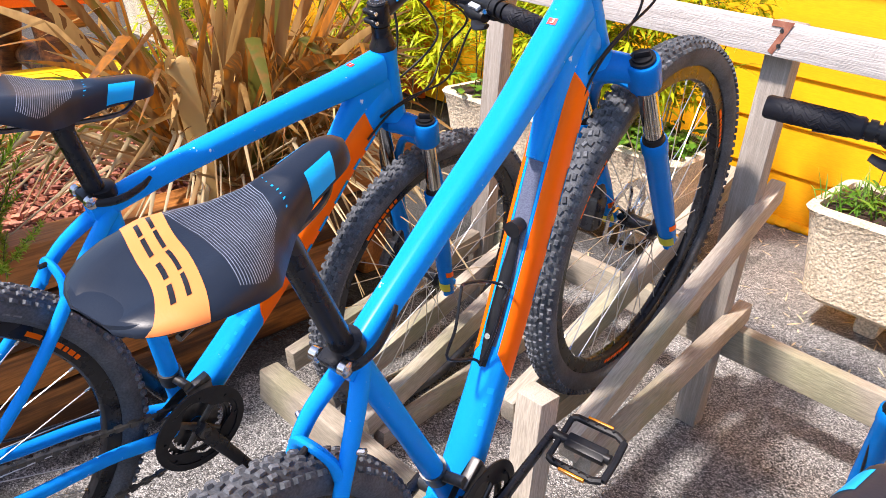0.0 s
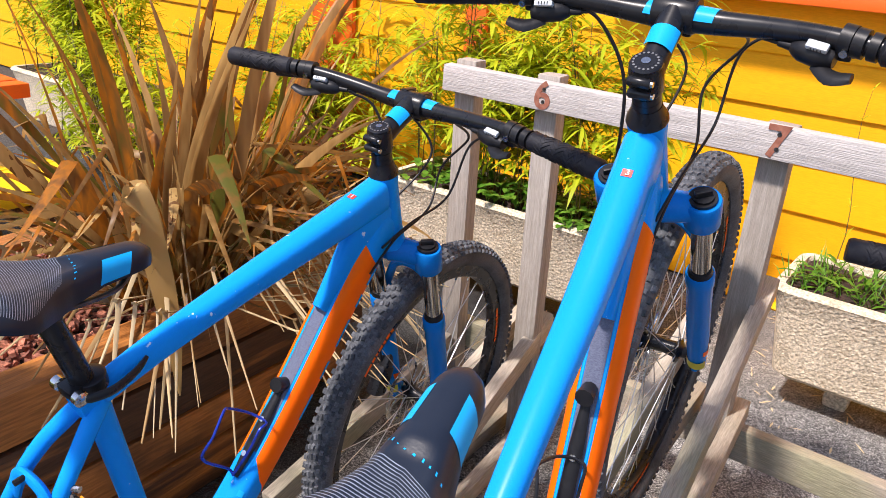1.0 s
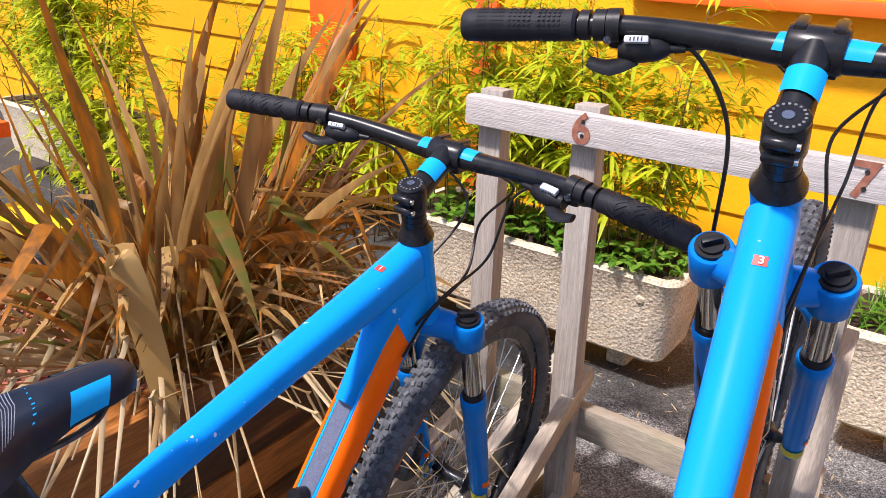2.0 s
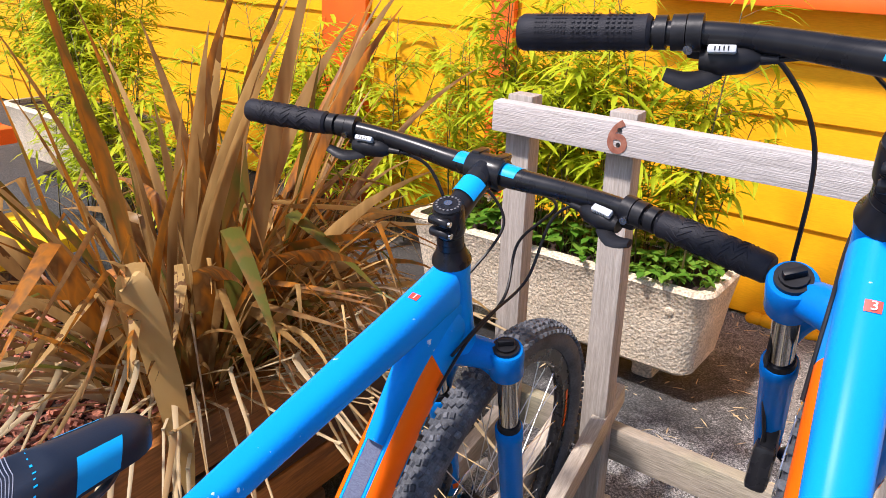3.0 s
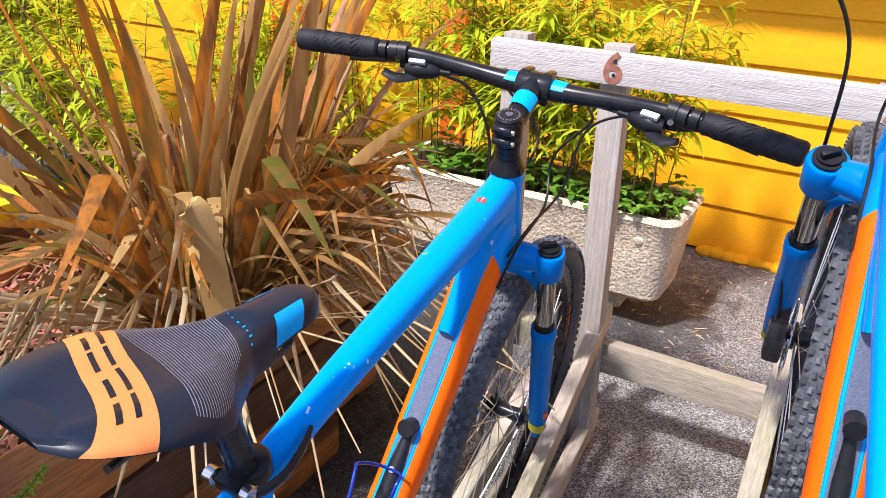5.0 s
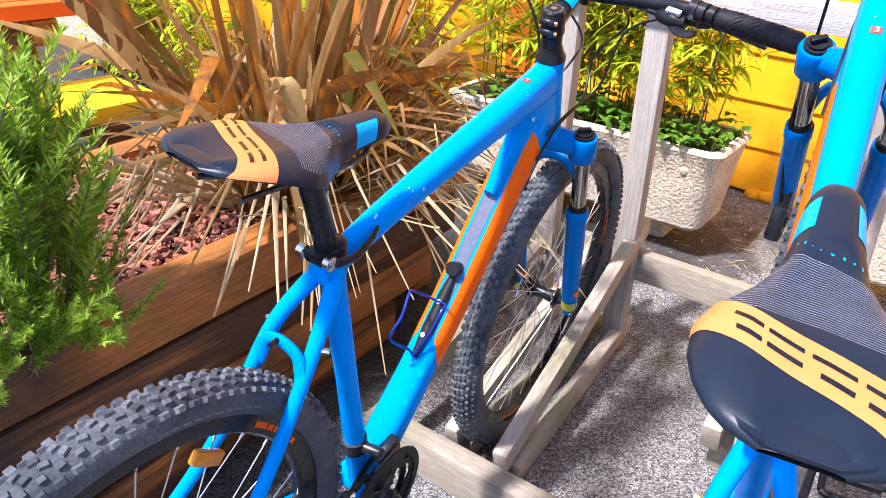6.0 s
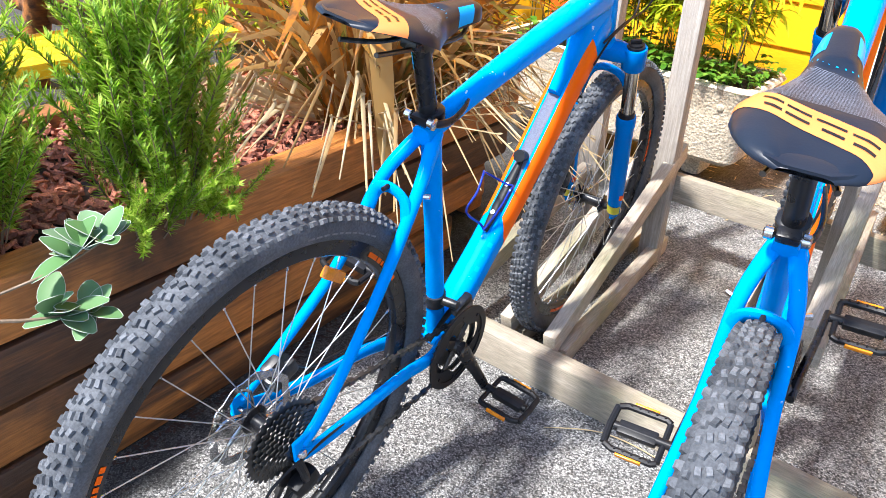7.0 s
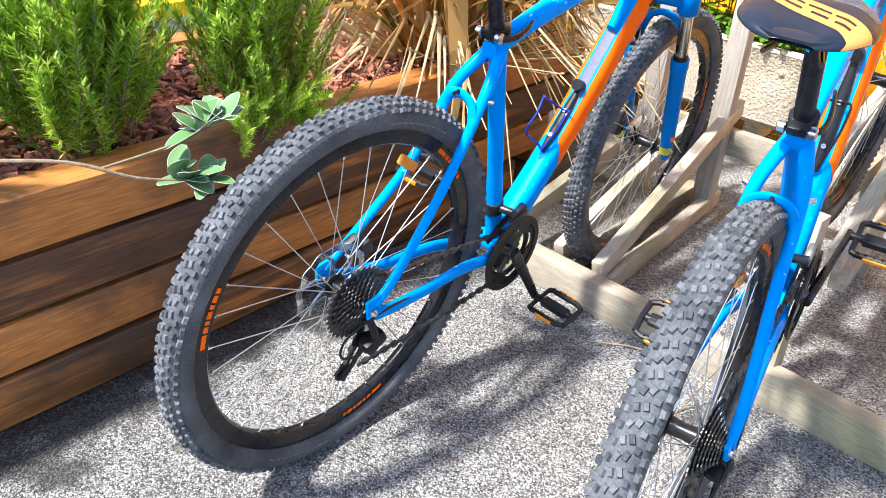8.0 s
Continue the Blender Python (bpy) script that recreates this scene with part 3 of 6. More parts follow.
def herb_patch(x0, x1, y0, y1, z, count, seed, label, w=0.03, tall=0.11):
    """Low leafy ground cover: small round-toothed leaves on short stalks."""
    t = thing("herb_plant", pose((x0 + x1) / 2, (y0 + y1) / 2, z), label, "plant")
    random.seed(seed)
    bm, st = bmesh.new(), bmesh.new()
    for i in range(count):
        b = Vector((random.uniform(x0, x1) - (x0 + x1) / 2, random.uniform(y0, y1) - (y0 + y1) / 2, 0))
        e = b + Vector((random.uniform(-0.05, 0.05), random.uniform(-0.06, 0.03), random.uniform(0.3, 1) * tall))
        Sweep([b, e], 0.001).skin(st, 3)
        for k in range(3):
            a = random.uniform(0, 6.28)
            blade(bm, e, (math.cos(a), math.sin(a), random.uniform(-0.2, 0.5)), random.uniform(0.7, 1.3) * w, w * 0.8, 0.3, 0.25, 3)
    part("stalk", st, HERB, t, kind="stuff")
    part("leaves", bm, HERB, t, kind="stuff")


herb_patch(-0.84, -0.39, 3.165, 3.48, 0.385, 210, 21, "low leafy green herb spilling over a trough rim")
herb_patch(-1.39, -0.85, 3.175, 3.48, 0.385, 110, 22, "fresh green leaves at the foot of the bamboo", 0.04, 0.13)


def grass_tuft():
    t = thing("grass_tuft", pose(0.36, 3.36, 0.385), "green grassy weeds growing in a stone trough", "plant")
    random.seed(31)
    bm = bmesh.new()
    for i in range(420):
        b = (random.uniform(-0.28, 0.5), random.uniform(-0.13, 0.13), 0)
        a = random.uniform(0, 6.28)
        blade(bm, b, (math.cos(a) * 0.6, math.sin(a) * 0.6, 1), random.uniform(0.08, 0.22), random.uniform(0.003, 0.006), random.uniform(0.1, 0.5), 0.2, 3)
    for i in range(60):
        b = (random.uniform(-0.28, 0.0), random.uniform(-0.1, 0.1), random.uniform(0.02, 0.08))
        a = random.uniform(0, 6.28)
        blade(bm, b, (math.cos(a), math.sin(a), 0.5), random.uniform(0.05, 0.1), 0.014, 0.4, 0.3, 3)
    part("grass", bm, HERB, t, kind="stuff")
    for x, h in ((-0.2, 0.62), (0.02, 0.5)):
        bm, lf = bmesh.new(), bmesh.new()
        pts = [Vector((x + 0.02 * math.sin(z * 9), 0.05, z)) for z in np.linspace(0, h, 8)]
        Sweep(pts, [0.0018, 0.0007]).skin(bm, 5)
        for i in range(14):
            p = pts[random.randrange(2, 8)]
            a = random.uniform(0, 6.28)
            blade(lf, p, (math.cos(a), math.sin(a), 0.8), random.uniform(0.02, 0.06), 0.005, 0.2, 0.2, 2)
        s = part("weed_stem", bm, CANE, t)
        part("weed_leaves", lf, BAMBOO, s)


grass_tuft()


# ---------------------------------------------------------------- timber planter
def planter():
    p = thing("sleeper_planter", pose(0, 0, 0), "raised bed of dark brown stained timber sleepers", "planter")
    a, b = Vector((-0.72, -1.2, 0)), Vector((-0.905, 2.47, 0))
    t = (b - a).normalized()
    across = Vector((-t.y, t.x, 0))
    heights = (0.123, 0.12, 0.127, 0.125)
    z = 0.0
    for k, h in enumerate(heights):
        off = (0.0, 0.006, 0.002, 0.0)[k]
        cut = (0.34, 0.16, 0.05, 0.0)[k]
        for s0, s1 in ((0.0, 0.9 + 0.1 * k), (0.904 + 0.1 * k, (b - a).length - cut)):
            c0, c1 = a + t * s0 + across * (0.05 + off), a + t * s1 + across * (0.05 + off)
            plank("sleeper", c0 + Vector((0, 0, z + h / 2)), c1 + Vector((0, 0, z + h / 2)), h - 0.006, 0.10, SLEEPER, p, bevel=0.014, jitter=0.004)
        # far end and back row
        e0, e1 = b + across * 0.10 - t * 0.06, b + across * 0.72 - t * 0.06
        plank("sleeper", e0 + Vector((0, 0, z + h / 2)), e1 + Vector((0, 0, z + h / 2)), h - 0.006, 0.10, SLEEPER, p, bevel=0.014, jitter=0.004)
        r0, r1 = a + across * 0.72, b + across * 0.72
        plank("sleeper", r0 + Vector((0, 0, z + h / 2)), r1 + Vector((0, 0, z + h / 2)), h - 0.006, 0.09, SLEEPER, p, bevel=0.014, jitter=0.004)
        z += h
    # soil under the bark
    bm = bmesh.new()
    n = 30
    g = [[bm.verts.new(a + t * (3.55 * j / n) + across * (0.09 + 0.6 * i / 10) + Vector((0, 0, 0.445 + 0.02 * noise.noise((i * 0.4, j * 0.4, 2))))) for i in range(11)] for j in range(n + 1)]
    for j in range(n):
        for i in range(10):
            bm.faces.new((g[j][i], g[j][i + 1], g[j + 1][i + 1], g[j + 1][i]))
    part("soil", bm, SOIL, p, "dark soil")
    # bark mulch: loose flat chips
    random.seed(41)
    verts, faces = [], []
    for i in range(5200):
        s, w = random.uniform(0.9, 3.55), random.uniform(0.10, 0.68)
        c = a + t * s + across * w
        c.z = 0.45 + random.uniform(0, 0.022)
        ln, wd, th = random.uniform(0.014, 0.052), random.uniform(0.007, 0.019), random.uniform(0.002, 0.005)
        m = Matrix.Translation(c) @ Euler((random.gauss(0, 0.35), random.gauss(0, 0.35), random.uniform(0, 6.28))).to_matrix().to_4x4()
        k = len(verts)
        q = random.uniform(0.4, 0.9)
        for x, y in ((-ln / 2, -wd / 2 * q), (ln / 2, -wd / 2), (ln / 2 * q, wd / 2), (-ln / 2, wd / 2 * q)):
            verts.append(m @ Vector((x, y, th)))
            verts.append(m @ Vector((x, y, -th)))
        faces += [(k, k + 2, k + 4, k + 6), (k + 1, k + 7, k + 5, k + 3)] + [(k + 2 * j, k + 2 * j + 1, k + (2 * j + 3) % 8, k + (2 * j + 2) % 8) for j in range(4)]
    me = bpy.data.meshes.new("bark_mulch")
    me.from_pydata(verts, [], faces)
    me.materials.append(CHIP)
    ob = place("bark_mulch", me)
    tagged(ob, "reddish brown bark chip mulch covering the raised bed", "mulch", kind="stuff")


planter()


# ---------------------------------------------------------------- flax
def flax_leaf_mesh(k):
    """A long strap leaf growing from the origin, leaning towards its own +x; varied in curve, width and crease."""
    random.seed(200 + k)
    bm = bmesh.new()
    broad = k % 10 < 3
    ln = random.uniform(0.60, 1.0) if broad else random.uniform(0.36, 0.74)
    wid = random.uniform(0.024, 0.042) if broad else random.uniform(0.007, 0.022)
    lean = random.uniform(0.05, 0.85) if broad else random.uniform(0.2, 1.2)
    bend = random.uniform(0.05, 1.0) * (0.4 + 0.6 * lean) if broad else random.uniform(0.1, 1.7) * (0.4 + 0.6 * lean)
    twist = random.uniform(-2.2, 2.2)
    sway = random.uniform(-0.5, 0.5)
    n = 14
    pos, ang = Vector((0.02, 0, 0)), math.pi / 2 - lean * 0.55
    kink = random.random() < 0.4
    rows = []
    for i in range(n + 1):
        f = i / n
        w = wid * (0.55 + 0.9 * f if f < 0.4 else 0.91 + 0.09 * math.cos((f - 0.4) * 5)) * (1 - max(0, (f - 0.55) / 0.45) ** 1.8) + 0.0008
        d = Vector((math.cos(ang), sway * f, math.sin(ang))).normalized()
        s = Vector((0, 1, 0))
        s = (Matrix.Rotation(twist * f, 3, d) @ (s - d * s.dot(d))).normalized()
        u = s.cross(d)
        v = 0.35 * (1 - 0.6 * f)
        rows.append([bm.verts.new(pos - s * w / 2 + u * v * w / 2), bm.verts.new(pos), bm.verts.new(pos + s * w / 2 + u * v * w / 2)])
        pos = pos + d * (ln / n)
        ang -= bend / n * (0.4 + 1.6 * f)
        if kink and i == 6 + k % 5:
            ang -= random.uniform(0.6, 1.9)
    for p, q in zip(rows, rows[1:]):
        for j in range(2):
            bm.faces.new((p[j], p[j + 1], q[j + 1], q[j]))
    return to_mesh(bm, "leaf", FLAX)


def flax():
    t = thing("flax_plant", pose(-1.085, 1.93, 0.455), "large bronze and orange-brown New Zealand flax with strap leaves", "plant")
    kinds = [flax_leaf_mesh(k) for k in range(48)]
    dry = []
    for k in range(4):
        me = kinds[k * 7].copy()
        me.materials.clear()
        me.materials.append(DRYLEAF)
        dry.append(me)
    random.seed(51)
    for i in range(320):
        a = random.uniform(0, 360)
        if 190 < a < 290 and i % 5 < 3:
            a = (a + 150) % 360
        r = 0.10 * math.sqrt(random.random())
        m = pose(r * math.cos(radians(a)) * 1.2, r * math.sin(radians(a)) * 1.9, -0.01, 0, 0, a + random.uniform(-35, 35)) @ Matrix.Scale(random.uniform(0.7, 1.08), 4)
        place("leaf", kinds[random.randrange(48)] if i % 31 else dry[i % 4], t, m=m)
    # thin arching leaves thrown towards the wall and the bicycles
    thin = [me for k, me in enumerate(kinds) if k % 10 > 4]
    thin_dry = []
    for me in thin[2:5]:
        thin_dry.append(me.copy())
        thin_dry[-1].materials.clear()
        thin_dry[-1].materials.append(DRYLEAF)
    for i in range(130):
        a = random.uniform(-20, 115)
        m = pose(random.uniform(0.0, 0.12), random.uniform(-0.02, 0.2), -0.01, 0, 0, a) @ Matrix.Scale(random.uniform(0.7, 1.0), 4)
        place("leaf", thin[random.randrange(len(thin))] if i % 4 else thin_dry[i % 3], t, m=m)
    # two broad dry leaves that hang forwards
    for pts, w in (([(0.14, -0.19, -0.01), (0.20, -0.25, 0.20), (0.265, -0.30, 0.36), (0.29, -0.297, 0.398), (0.298, -0.285, 0.36), (0.295, -0.265, 0.26), (0.29, -0.245, 0.15), (0.285, -0.23, 0.03), (0.282, -0.222, -0.10)], 0.054),
                   ([(0.10, 0.18, 0.08), (0.19, 0.20, 0.24), (0.24, 0.21, 0.255), (0.30, 0.38, 0.02)], 0.034)):
        bm = bmesh.new()
        Sweep(smooth_path(pts, 6), [w * 0.04, w * 0.05, w * 0.14, w * 0.48, w * 0.5, w * 0.48, w * 0.36, w * 0.03], 0.0012, side=(0.7, 0.7, 0)).skin(bm, 6)
        part("dry_leaf", bm, DRYLEAF, t, "broad dry tan leaf")
    # dry stalks hanging over the bed's edge
    for i in range(105):
        random.seed(300 + i)
        a = random.uniform(-120, 75)
        d = Vector((math.cos(radians(a)), math.sin(radians(a)), 0))
        b = Vector((0, 0, 0.02)) + d * random.uniform(0.05, 0.2)
        ln, top = random.uniform(0.25, 0.6), random.uniform(0.0, 0.13)
        side = Vector((-d.y, d.x, 0)) * random.uniform(-0.3, 0.3)
        e = b + d * ln + side
        e.z = random.uniform(-0.26, 0.03) if e.x > 0.33 and random.random() < 0.22 else random.uniform(0.02, 0.06)
        mid = b.lerp(e, random.uniform(0.45, 0.7)) + Vector((0, 0, top + 0.06))
        mid.z = max(mid.z, 0.05)
        pts = [b, mid, mid.lerp(e, 0.1) + Vector((0, 0, 0.004)), e]
        bm = bmesh.new()
        w = random.uniform(0.0024, 0.0066)
        Sweep(smooth_path(pts, 5), [w, w, w, w * 0.3], w * 0.3, side=(0.2, 1, 0)).skin(bm, 5)
        part("dry_stalk", bm, STRAW, t)


flax()


# ---------------------------------------------------------------- rosemary
def sprig_meshes(count=8):
    out = []
    for k in range(count):
        random.seed(400 + k)
        bm, st = bmesh.new(), bmesh.new()
        h = random.uniform(0.16, 0.30)
        lx, ly = random.uniform(-0.3, 0.3), random.uniform(-0.3, 0.3)
        pts = [Vector((lx * z * z / h, ly * z * z / h, z)) for z in np.linspace(0, h, 7)]
        Sweep(pts, [0.0026, 0.001]).skin(st, 4)
        steps = int(h / 0.0056)
        for i in range(steps):
            f = 0.12 + 0.88 * i / steps
            q = f * 6
            j = min(int(q), 5)
            p = pts[j].lerp(pts[j + 1], q - j)
            for s in range(4):
                a = random.uniform(0, 6.28)
                rise = random.uniform(0.2, 1.2) + f * 0.5
                blade(bm, p, (math.cos(a), math.sin(a), rise), random.uniform(0.022, 0.040) * (1.15 - 0.35 * f), 0.0042, random.uniform(-0.1, 0.25), 0.1, 2)
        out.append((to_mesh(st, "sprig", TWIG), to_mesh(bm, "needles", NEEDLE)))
    return out


SPRIGS = sprig_meshes()


def rosemary(x, y, count, spread, height, seed, label, spill=0.0):
    t = thing("rosemary_bush", pose(x, y, 0.455), label, "shrub", "rosemary bushes in the raised bed")
    random.seed(seed)
    for i in range(count):
        a, r = random.uniform(0, 6.28), math.sqrt(random.random())
        f = random.random() ** 0.8
        wide = spread * (0.55 + 0.6 * math.sin(math.pi * min(1, f + 0.12)))
        c = Vector((math.cos(a) * r * wide, math.sin(a) * r * wide * 1.15, f * height))
        tilt = 19 * r * (1.0 if f > 0.15 else 1.5)
        m = Matrix.Translation(c) @ Matrix.Rotation(radians(tilt), 4, Vector((-math.sin(a), math.cos(a), 0))) @ pose(0, 0, 0, 0, 0, random.uniform(0, 360)) @ Matrix.Scale(random.uniform(0.7, 1.1), 4)
        if spill and i % 5 == 0:
            a = random.uniform(-0.9, 0.9)
            c = Vector((0.055 + spill * random.random(), random.uniform(-0.12, 0.12), random.uniform(-0.01, 0.08)))
            m = Matrix.Translation(c) @ Matrix.Rotation(radians(random.uniform(14, 50)), 4, Vector((-math.sin(a), math.cos(a), 0))) @ pose(0, 0, 0, 0, 0, random.uniform(0, 360)) @ Matrix.Scale(random.uniform(0.4, 0.65), 4)
        st, nd = SPRIGS[random.randrange(len(SPRIGS))]
        s = place("sprig", st, t, m=m)
        place("needles", nd, s, kind="stuff")
    for i in range(5):
        bm = bmesh.new()
        a = i * 1.3
        e = Vector((math.cos(a) * spread * 0.6, math.sin(a) * spread * 0.6, height * 0.9))
        tube(bm, [(0.02 * math.cos(a), 0.02 * math.sin(a), -0.02), e * 0.4 + Vector((0, 0, height * 0.15)), e], [0.011, 0.008, 0.004], 7, 5)
        part("stem", bm, TWIG, t)


rosemary(-0.90, 1.14, 230, 0.080, 0.31, 61, "bushy green rosemary with upright needle sprigs hanging over the timber", 0.05)
rosemary(-0.985, 0.77, 190, 0.10, 0.22, 62, "lower green rosemary beside a bark-covered bed")
rosemary(-1.33, 0.93, 75, 0.10, 0.44, 63, "tall thin rosemary growing at the back of the bed")
rosemary(-1.27, 0.70, 120, 0.19, 0.40, 64, "tall thin rosemary growing at the back of the bed")
rosemary(-1.025, 0.40, 80, 0.13, 0.16, 65, "lower green rosemary beside a bark-covered bed")


def grey_shrub():
    t = thing("grey_leaved_twig", pose(-0.825, 0.35, 0.5), "pale twig with felty grey-green oval leaves over the bed's edge", "plant")
    bm = bmesh.new()
    tube(bm, [(-0.10, -0.12, -0.06), (0.05, 0.06, 0.09), (0.20, 0.22, 0.125), (0.27, 0.33, 0.09), (0.31, 0.43, 0.075)], [0.004, 0.0035, 0.003, 0.002], 7, 6)
    part("twig", bm, TWIG, t)
    bm = bmesh.new()
    tube(bm, [(0.24, 0.28, 0.11), (0.28, 0.40, 0.14), (0.30, 0.47, 0.17)], [0.0025, 0.0018], 6, 5)
    part("twig", bm, TWIG, t)
    random.seed(71)
    spots = [(0.283, 0.385, 0.082), (0.295, 0.40, 0.078), (0.31, 0.43, 0.075), (0.285, 0.43, 0.155), (0.30, 0.47, 0.17), (0.293, 0.45, 0.162)]
    for s in spots:
        for k in range(6):
            bm = bmesh.new()
            a = random.uniform(0, 6.28)
            ln = random.uniform(0.042, 0.064)
            d = Vector((math.cos(a), math.sin(a), random.uniform(-0.4, 1.5))).normalized()
            side = d.cross(Vector((0, 0, 1))).normalized()
            up = side.cross(d)
            rows = []
            for i in range(7):
                f = i / 6
                w = ln * 0.31 * math.sin(math.pi * (0.06 + 0.9 * f)) ** 0.7
                c = d * ln * f - up * 0.12 * ln * f * f
                rows.append([bm.verts.new(c + side * w * q + up * (0.25 * abs(q) * w) + up * o) for q, o in ((-1, 0), (0, 0.0006), (1, 0), (0, -0.0006))])
            for p, q in zip(rows, rows[1:]):
                for j in range(4):
                    bm.faces.new((p[j], p[(j + 1) % 4], q[(j + 1) % 4], q[j]))
            o = part("leaf", bm, GREYLEAF, t)
            o.matrix_basis = Matrix.Translation(s)
            bm = bmesh.new()
            edge = [d * ln * (i / 6) - up * 0.12 * ln * (i / 6) ** 2 + side * sgn * ln * 0.31 * math.sin(math.pi * (0.06 + 0.9 * i / 6)) ** 0.7 + up * 0.25 * ln * 0.31 * math.sin(math.pi * (0.06 + 0.9 * i / 6)) ** 0.7 for sgn, order in ((-1, range(7)), (1, range(6, -1, -1))) for i in order]
            Sweep(edge, 0.0004).skin(bm, 4)
            part("leaf_edge", bm, FELT, o, "pale felty leaf edge")


grey_shrub()


# ---------------------------------------------------------------- picnic table beyond the bed
def picnic_table():
    """Log-legged table with an orange top and a yellow seat along one side; its end faces the wall."""
    t = thing("picnic_table", pose(-2.01, 2.22, 0, 0, 0, -2), "picnic table with orange top, yellow seat and brown log legs", "table")
    for i in range(4):
        plank("seat_board", (-0.045 - 0.092 * i, 0.0, 0.44), (-0.045 - 0.092 * i, -1.7, 0.44), 0.05, 0.087, TABLEYELLOW, t, "bright yellow painted seat board", bevel=0.005)
    for i in range(8):
        plank("table_board", (-0.40 - 0.094 * i, -0.02, 0.715), (-0.40 - 0.094 * i, -1.72, 0.715), 0.05, 0.089, ORANGEPAINT, t, "orange painted table board", bevel=0.005)
    for y in (-0.20, -1.45):
        bm = bmesh.new()
        tube(bm, [(0.0, y, 0.36), (-0.6, y, 0.365), (-1.45, y, 0.36)], [0.055, 0.06, 0.055], 14, 3)
        part("cross_log", bm, SLEEPER, t, "brown round cross log")
        bm = bmesh.new()
        box(bm, (0.72, 0.10, 0.09), pose(-0.73, y, 0.64), 0.012, 0.004)
        part("top_bearer", bm, SLEEPER, t, "brown timber bearer under the top")
        for x0, x1 in ((-0.20, -0.50), (-1.26, -0.96)):
            bm = bmesh.new()
            tube(bm, [(x0, y - 0.07, 0.0), ((x0 + x1) / 2, y - 0.07, 0.33), (x1, y - 0.07, 0.64)], [0.062, 0.058, 0.06], 12, 3)
            part("leg", bm, SLEEPER, t, "brown splayed log leg")


picnic_table()


def ground_straw():
    t = thing("fallen_straw", pose(-0.05, 1.66, 0.004), "thin pale straw lying on the asphalt", "straw")
    bm = bmesh.new()
    Sweep(smooth_path([(-0.16, -0.05, 0), (-0.05, 0.02, 0.004), (0.08, 0.03, 0.003), (0.2, 0.0, 0)], 5), [0.0012, 0.002, 0.0008], 0.001).skin(bm, 5)
    part("stalk", bm, STRAW, t)
    random.seed(91)
    bm = bmesh.new()
    for i in range(420):
        x = random.uniform(-1.5, 1.2)
        y = random.choice((random.uniform(3.0, 3.9), random.gauss(3.95, 0.05)))
        a = random.uniform(0, 6.28)
        blade(bm, (x, y, random.uniform(0.002, 0.007)), (math.cos(a), math.sin(a), 0.05), random.uniform(0.015, 0.06), random.uniform(0.003, 0.008), 0.05, 0.1, 2)
    ob = part("leaf_litter", bm, STRAW)
    tagged(ob, "scattered dry bamboo leaves on the ground by the troughs", "leaf litter", kind="stuff")
    bm = bmesh.new()
    for i in range(900):
        f = random.random()
        c = Vector((-0.72 - 0.185 * f, -1.2 + 3.67 * f, 0)) + Vector((abs(random.gauss(0, 0.02)), 0, 0.003))
        a = random.uniform(0, 6.28)
        blade(bm, c, (math.cos(a), math.sin(a), 0.1), random.uniform(0.006, 0.022), random.uniform(0.004, 0.009), 0.05, 0.1, 2)
    ob = part("bed_litter", bm, SOIL)
    tagged(ob, "dark bark crumbs along the foot of the raised bed", "leaf litter", kind="stuff")


ground_straw()


# ---------------------------------------------------------------- bicycles
# own axes: x to the rider's right, y ahead, z up; the rear axle stands over the origin
R_OUT = 0.366
REAR, FRONT = Vector((0, 0, 0.366)), Vector((0, 1.128, 0.372))
BB = Vector((0, 0.437, 0.306))
HEAD_TOP, HEAD_LOW = Vector((0, 0.880, 0.966)), Vector((0, 0.925, 0.825))
CLAMP = Vector((0, 0.291, 0.799))
AXIS = (HEAD_TOP - HEAD_LOW).normalized()
CAP, TIP = Vector((0, 0.951, 0.826)), Vector((0, 1.122, 0.350))
LEG = 0.066
MESH = {}


def shared(key, name, material, make, parent, label="", kind="", m=None, smooth=True):
    """A part whose mesh is built once and shared by every bicycle."""
    if key not in MESH:
        bm = bmesh.new()
        make(bm)
        bmesh.ops.recalc_face_normals(bm, faces=bm.faces)
        me = bpy.data.meshes.new(name)
        bm.to_mesh(me)
        bm.free()
        me.materials.append(material)
        if smooth:
            me.polygons.foreach_set("use_smooth", [True] * len(me.polygons))
            me.set_sharp_from_angle(angle=radians(40))
        MESH[key] = me
    return place(name, MESH[key], parent, label, kind, m)


def arc(bm, r0, r1, x, a0, a1, n=10, thick=0.0005):
    """A flat curved bar round the x axis."""
    g = []
    for i in range(n + 1):
        a = radians(a0 + (a1 - a0) * i / n)
        g.append([bm.verts.new((x + dx, r * math.cos(a), r * math.sin(a))) for r, dx in ((r0, 0), (r1, 0), (r1, thick), (r0, thick))])
    for p, q in zip(g, g[1:]):
        for j in range(4):
            bm.faces.new((p[j], p[(j + 1) % 4], q[(j + 1) % 4], q[j]))
    bm.faces.new(g[0])
    bm.faces.new(g[-1][::-1])


def rim_mesh(bm):
    lathe(bm, [(0.284, -0.006), (0.288, -0.011), (0.311, -0.013), (0.316, -0.0125), (0.316, -0.010), (0.306, -0.009), (0.306, 0.009), (0.316, 0.010), (0.316, 0.0125), (0.311, 0.013), (0.288, 0.011), (0.284, 0.006)], 72, close=True)


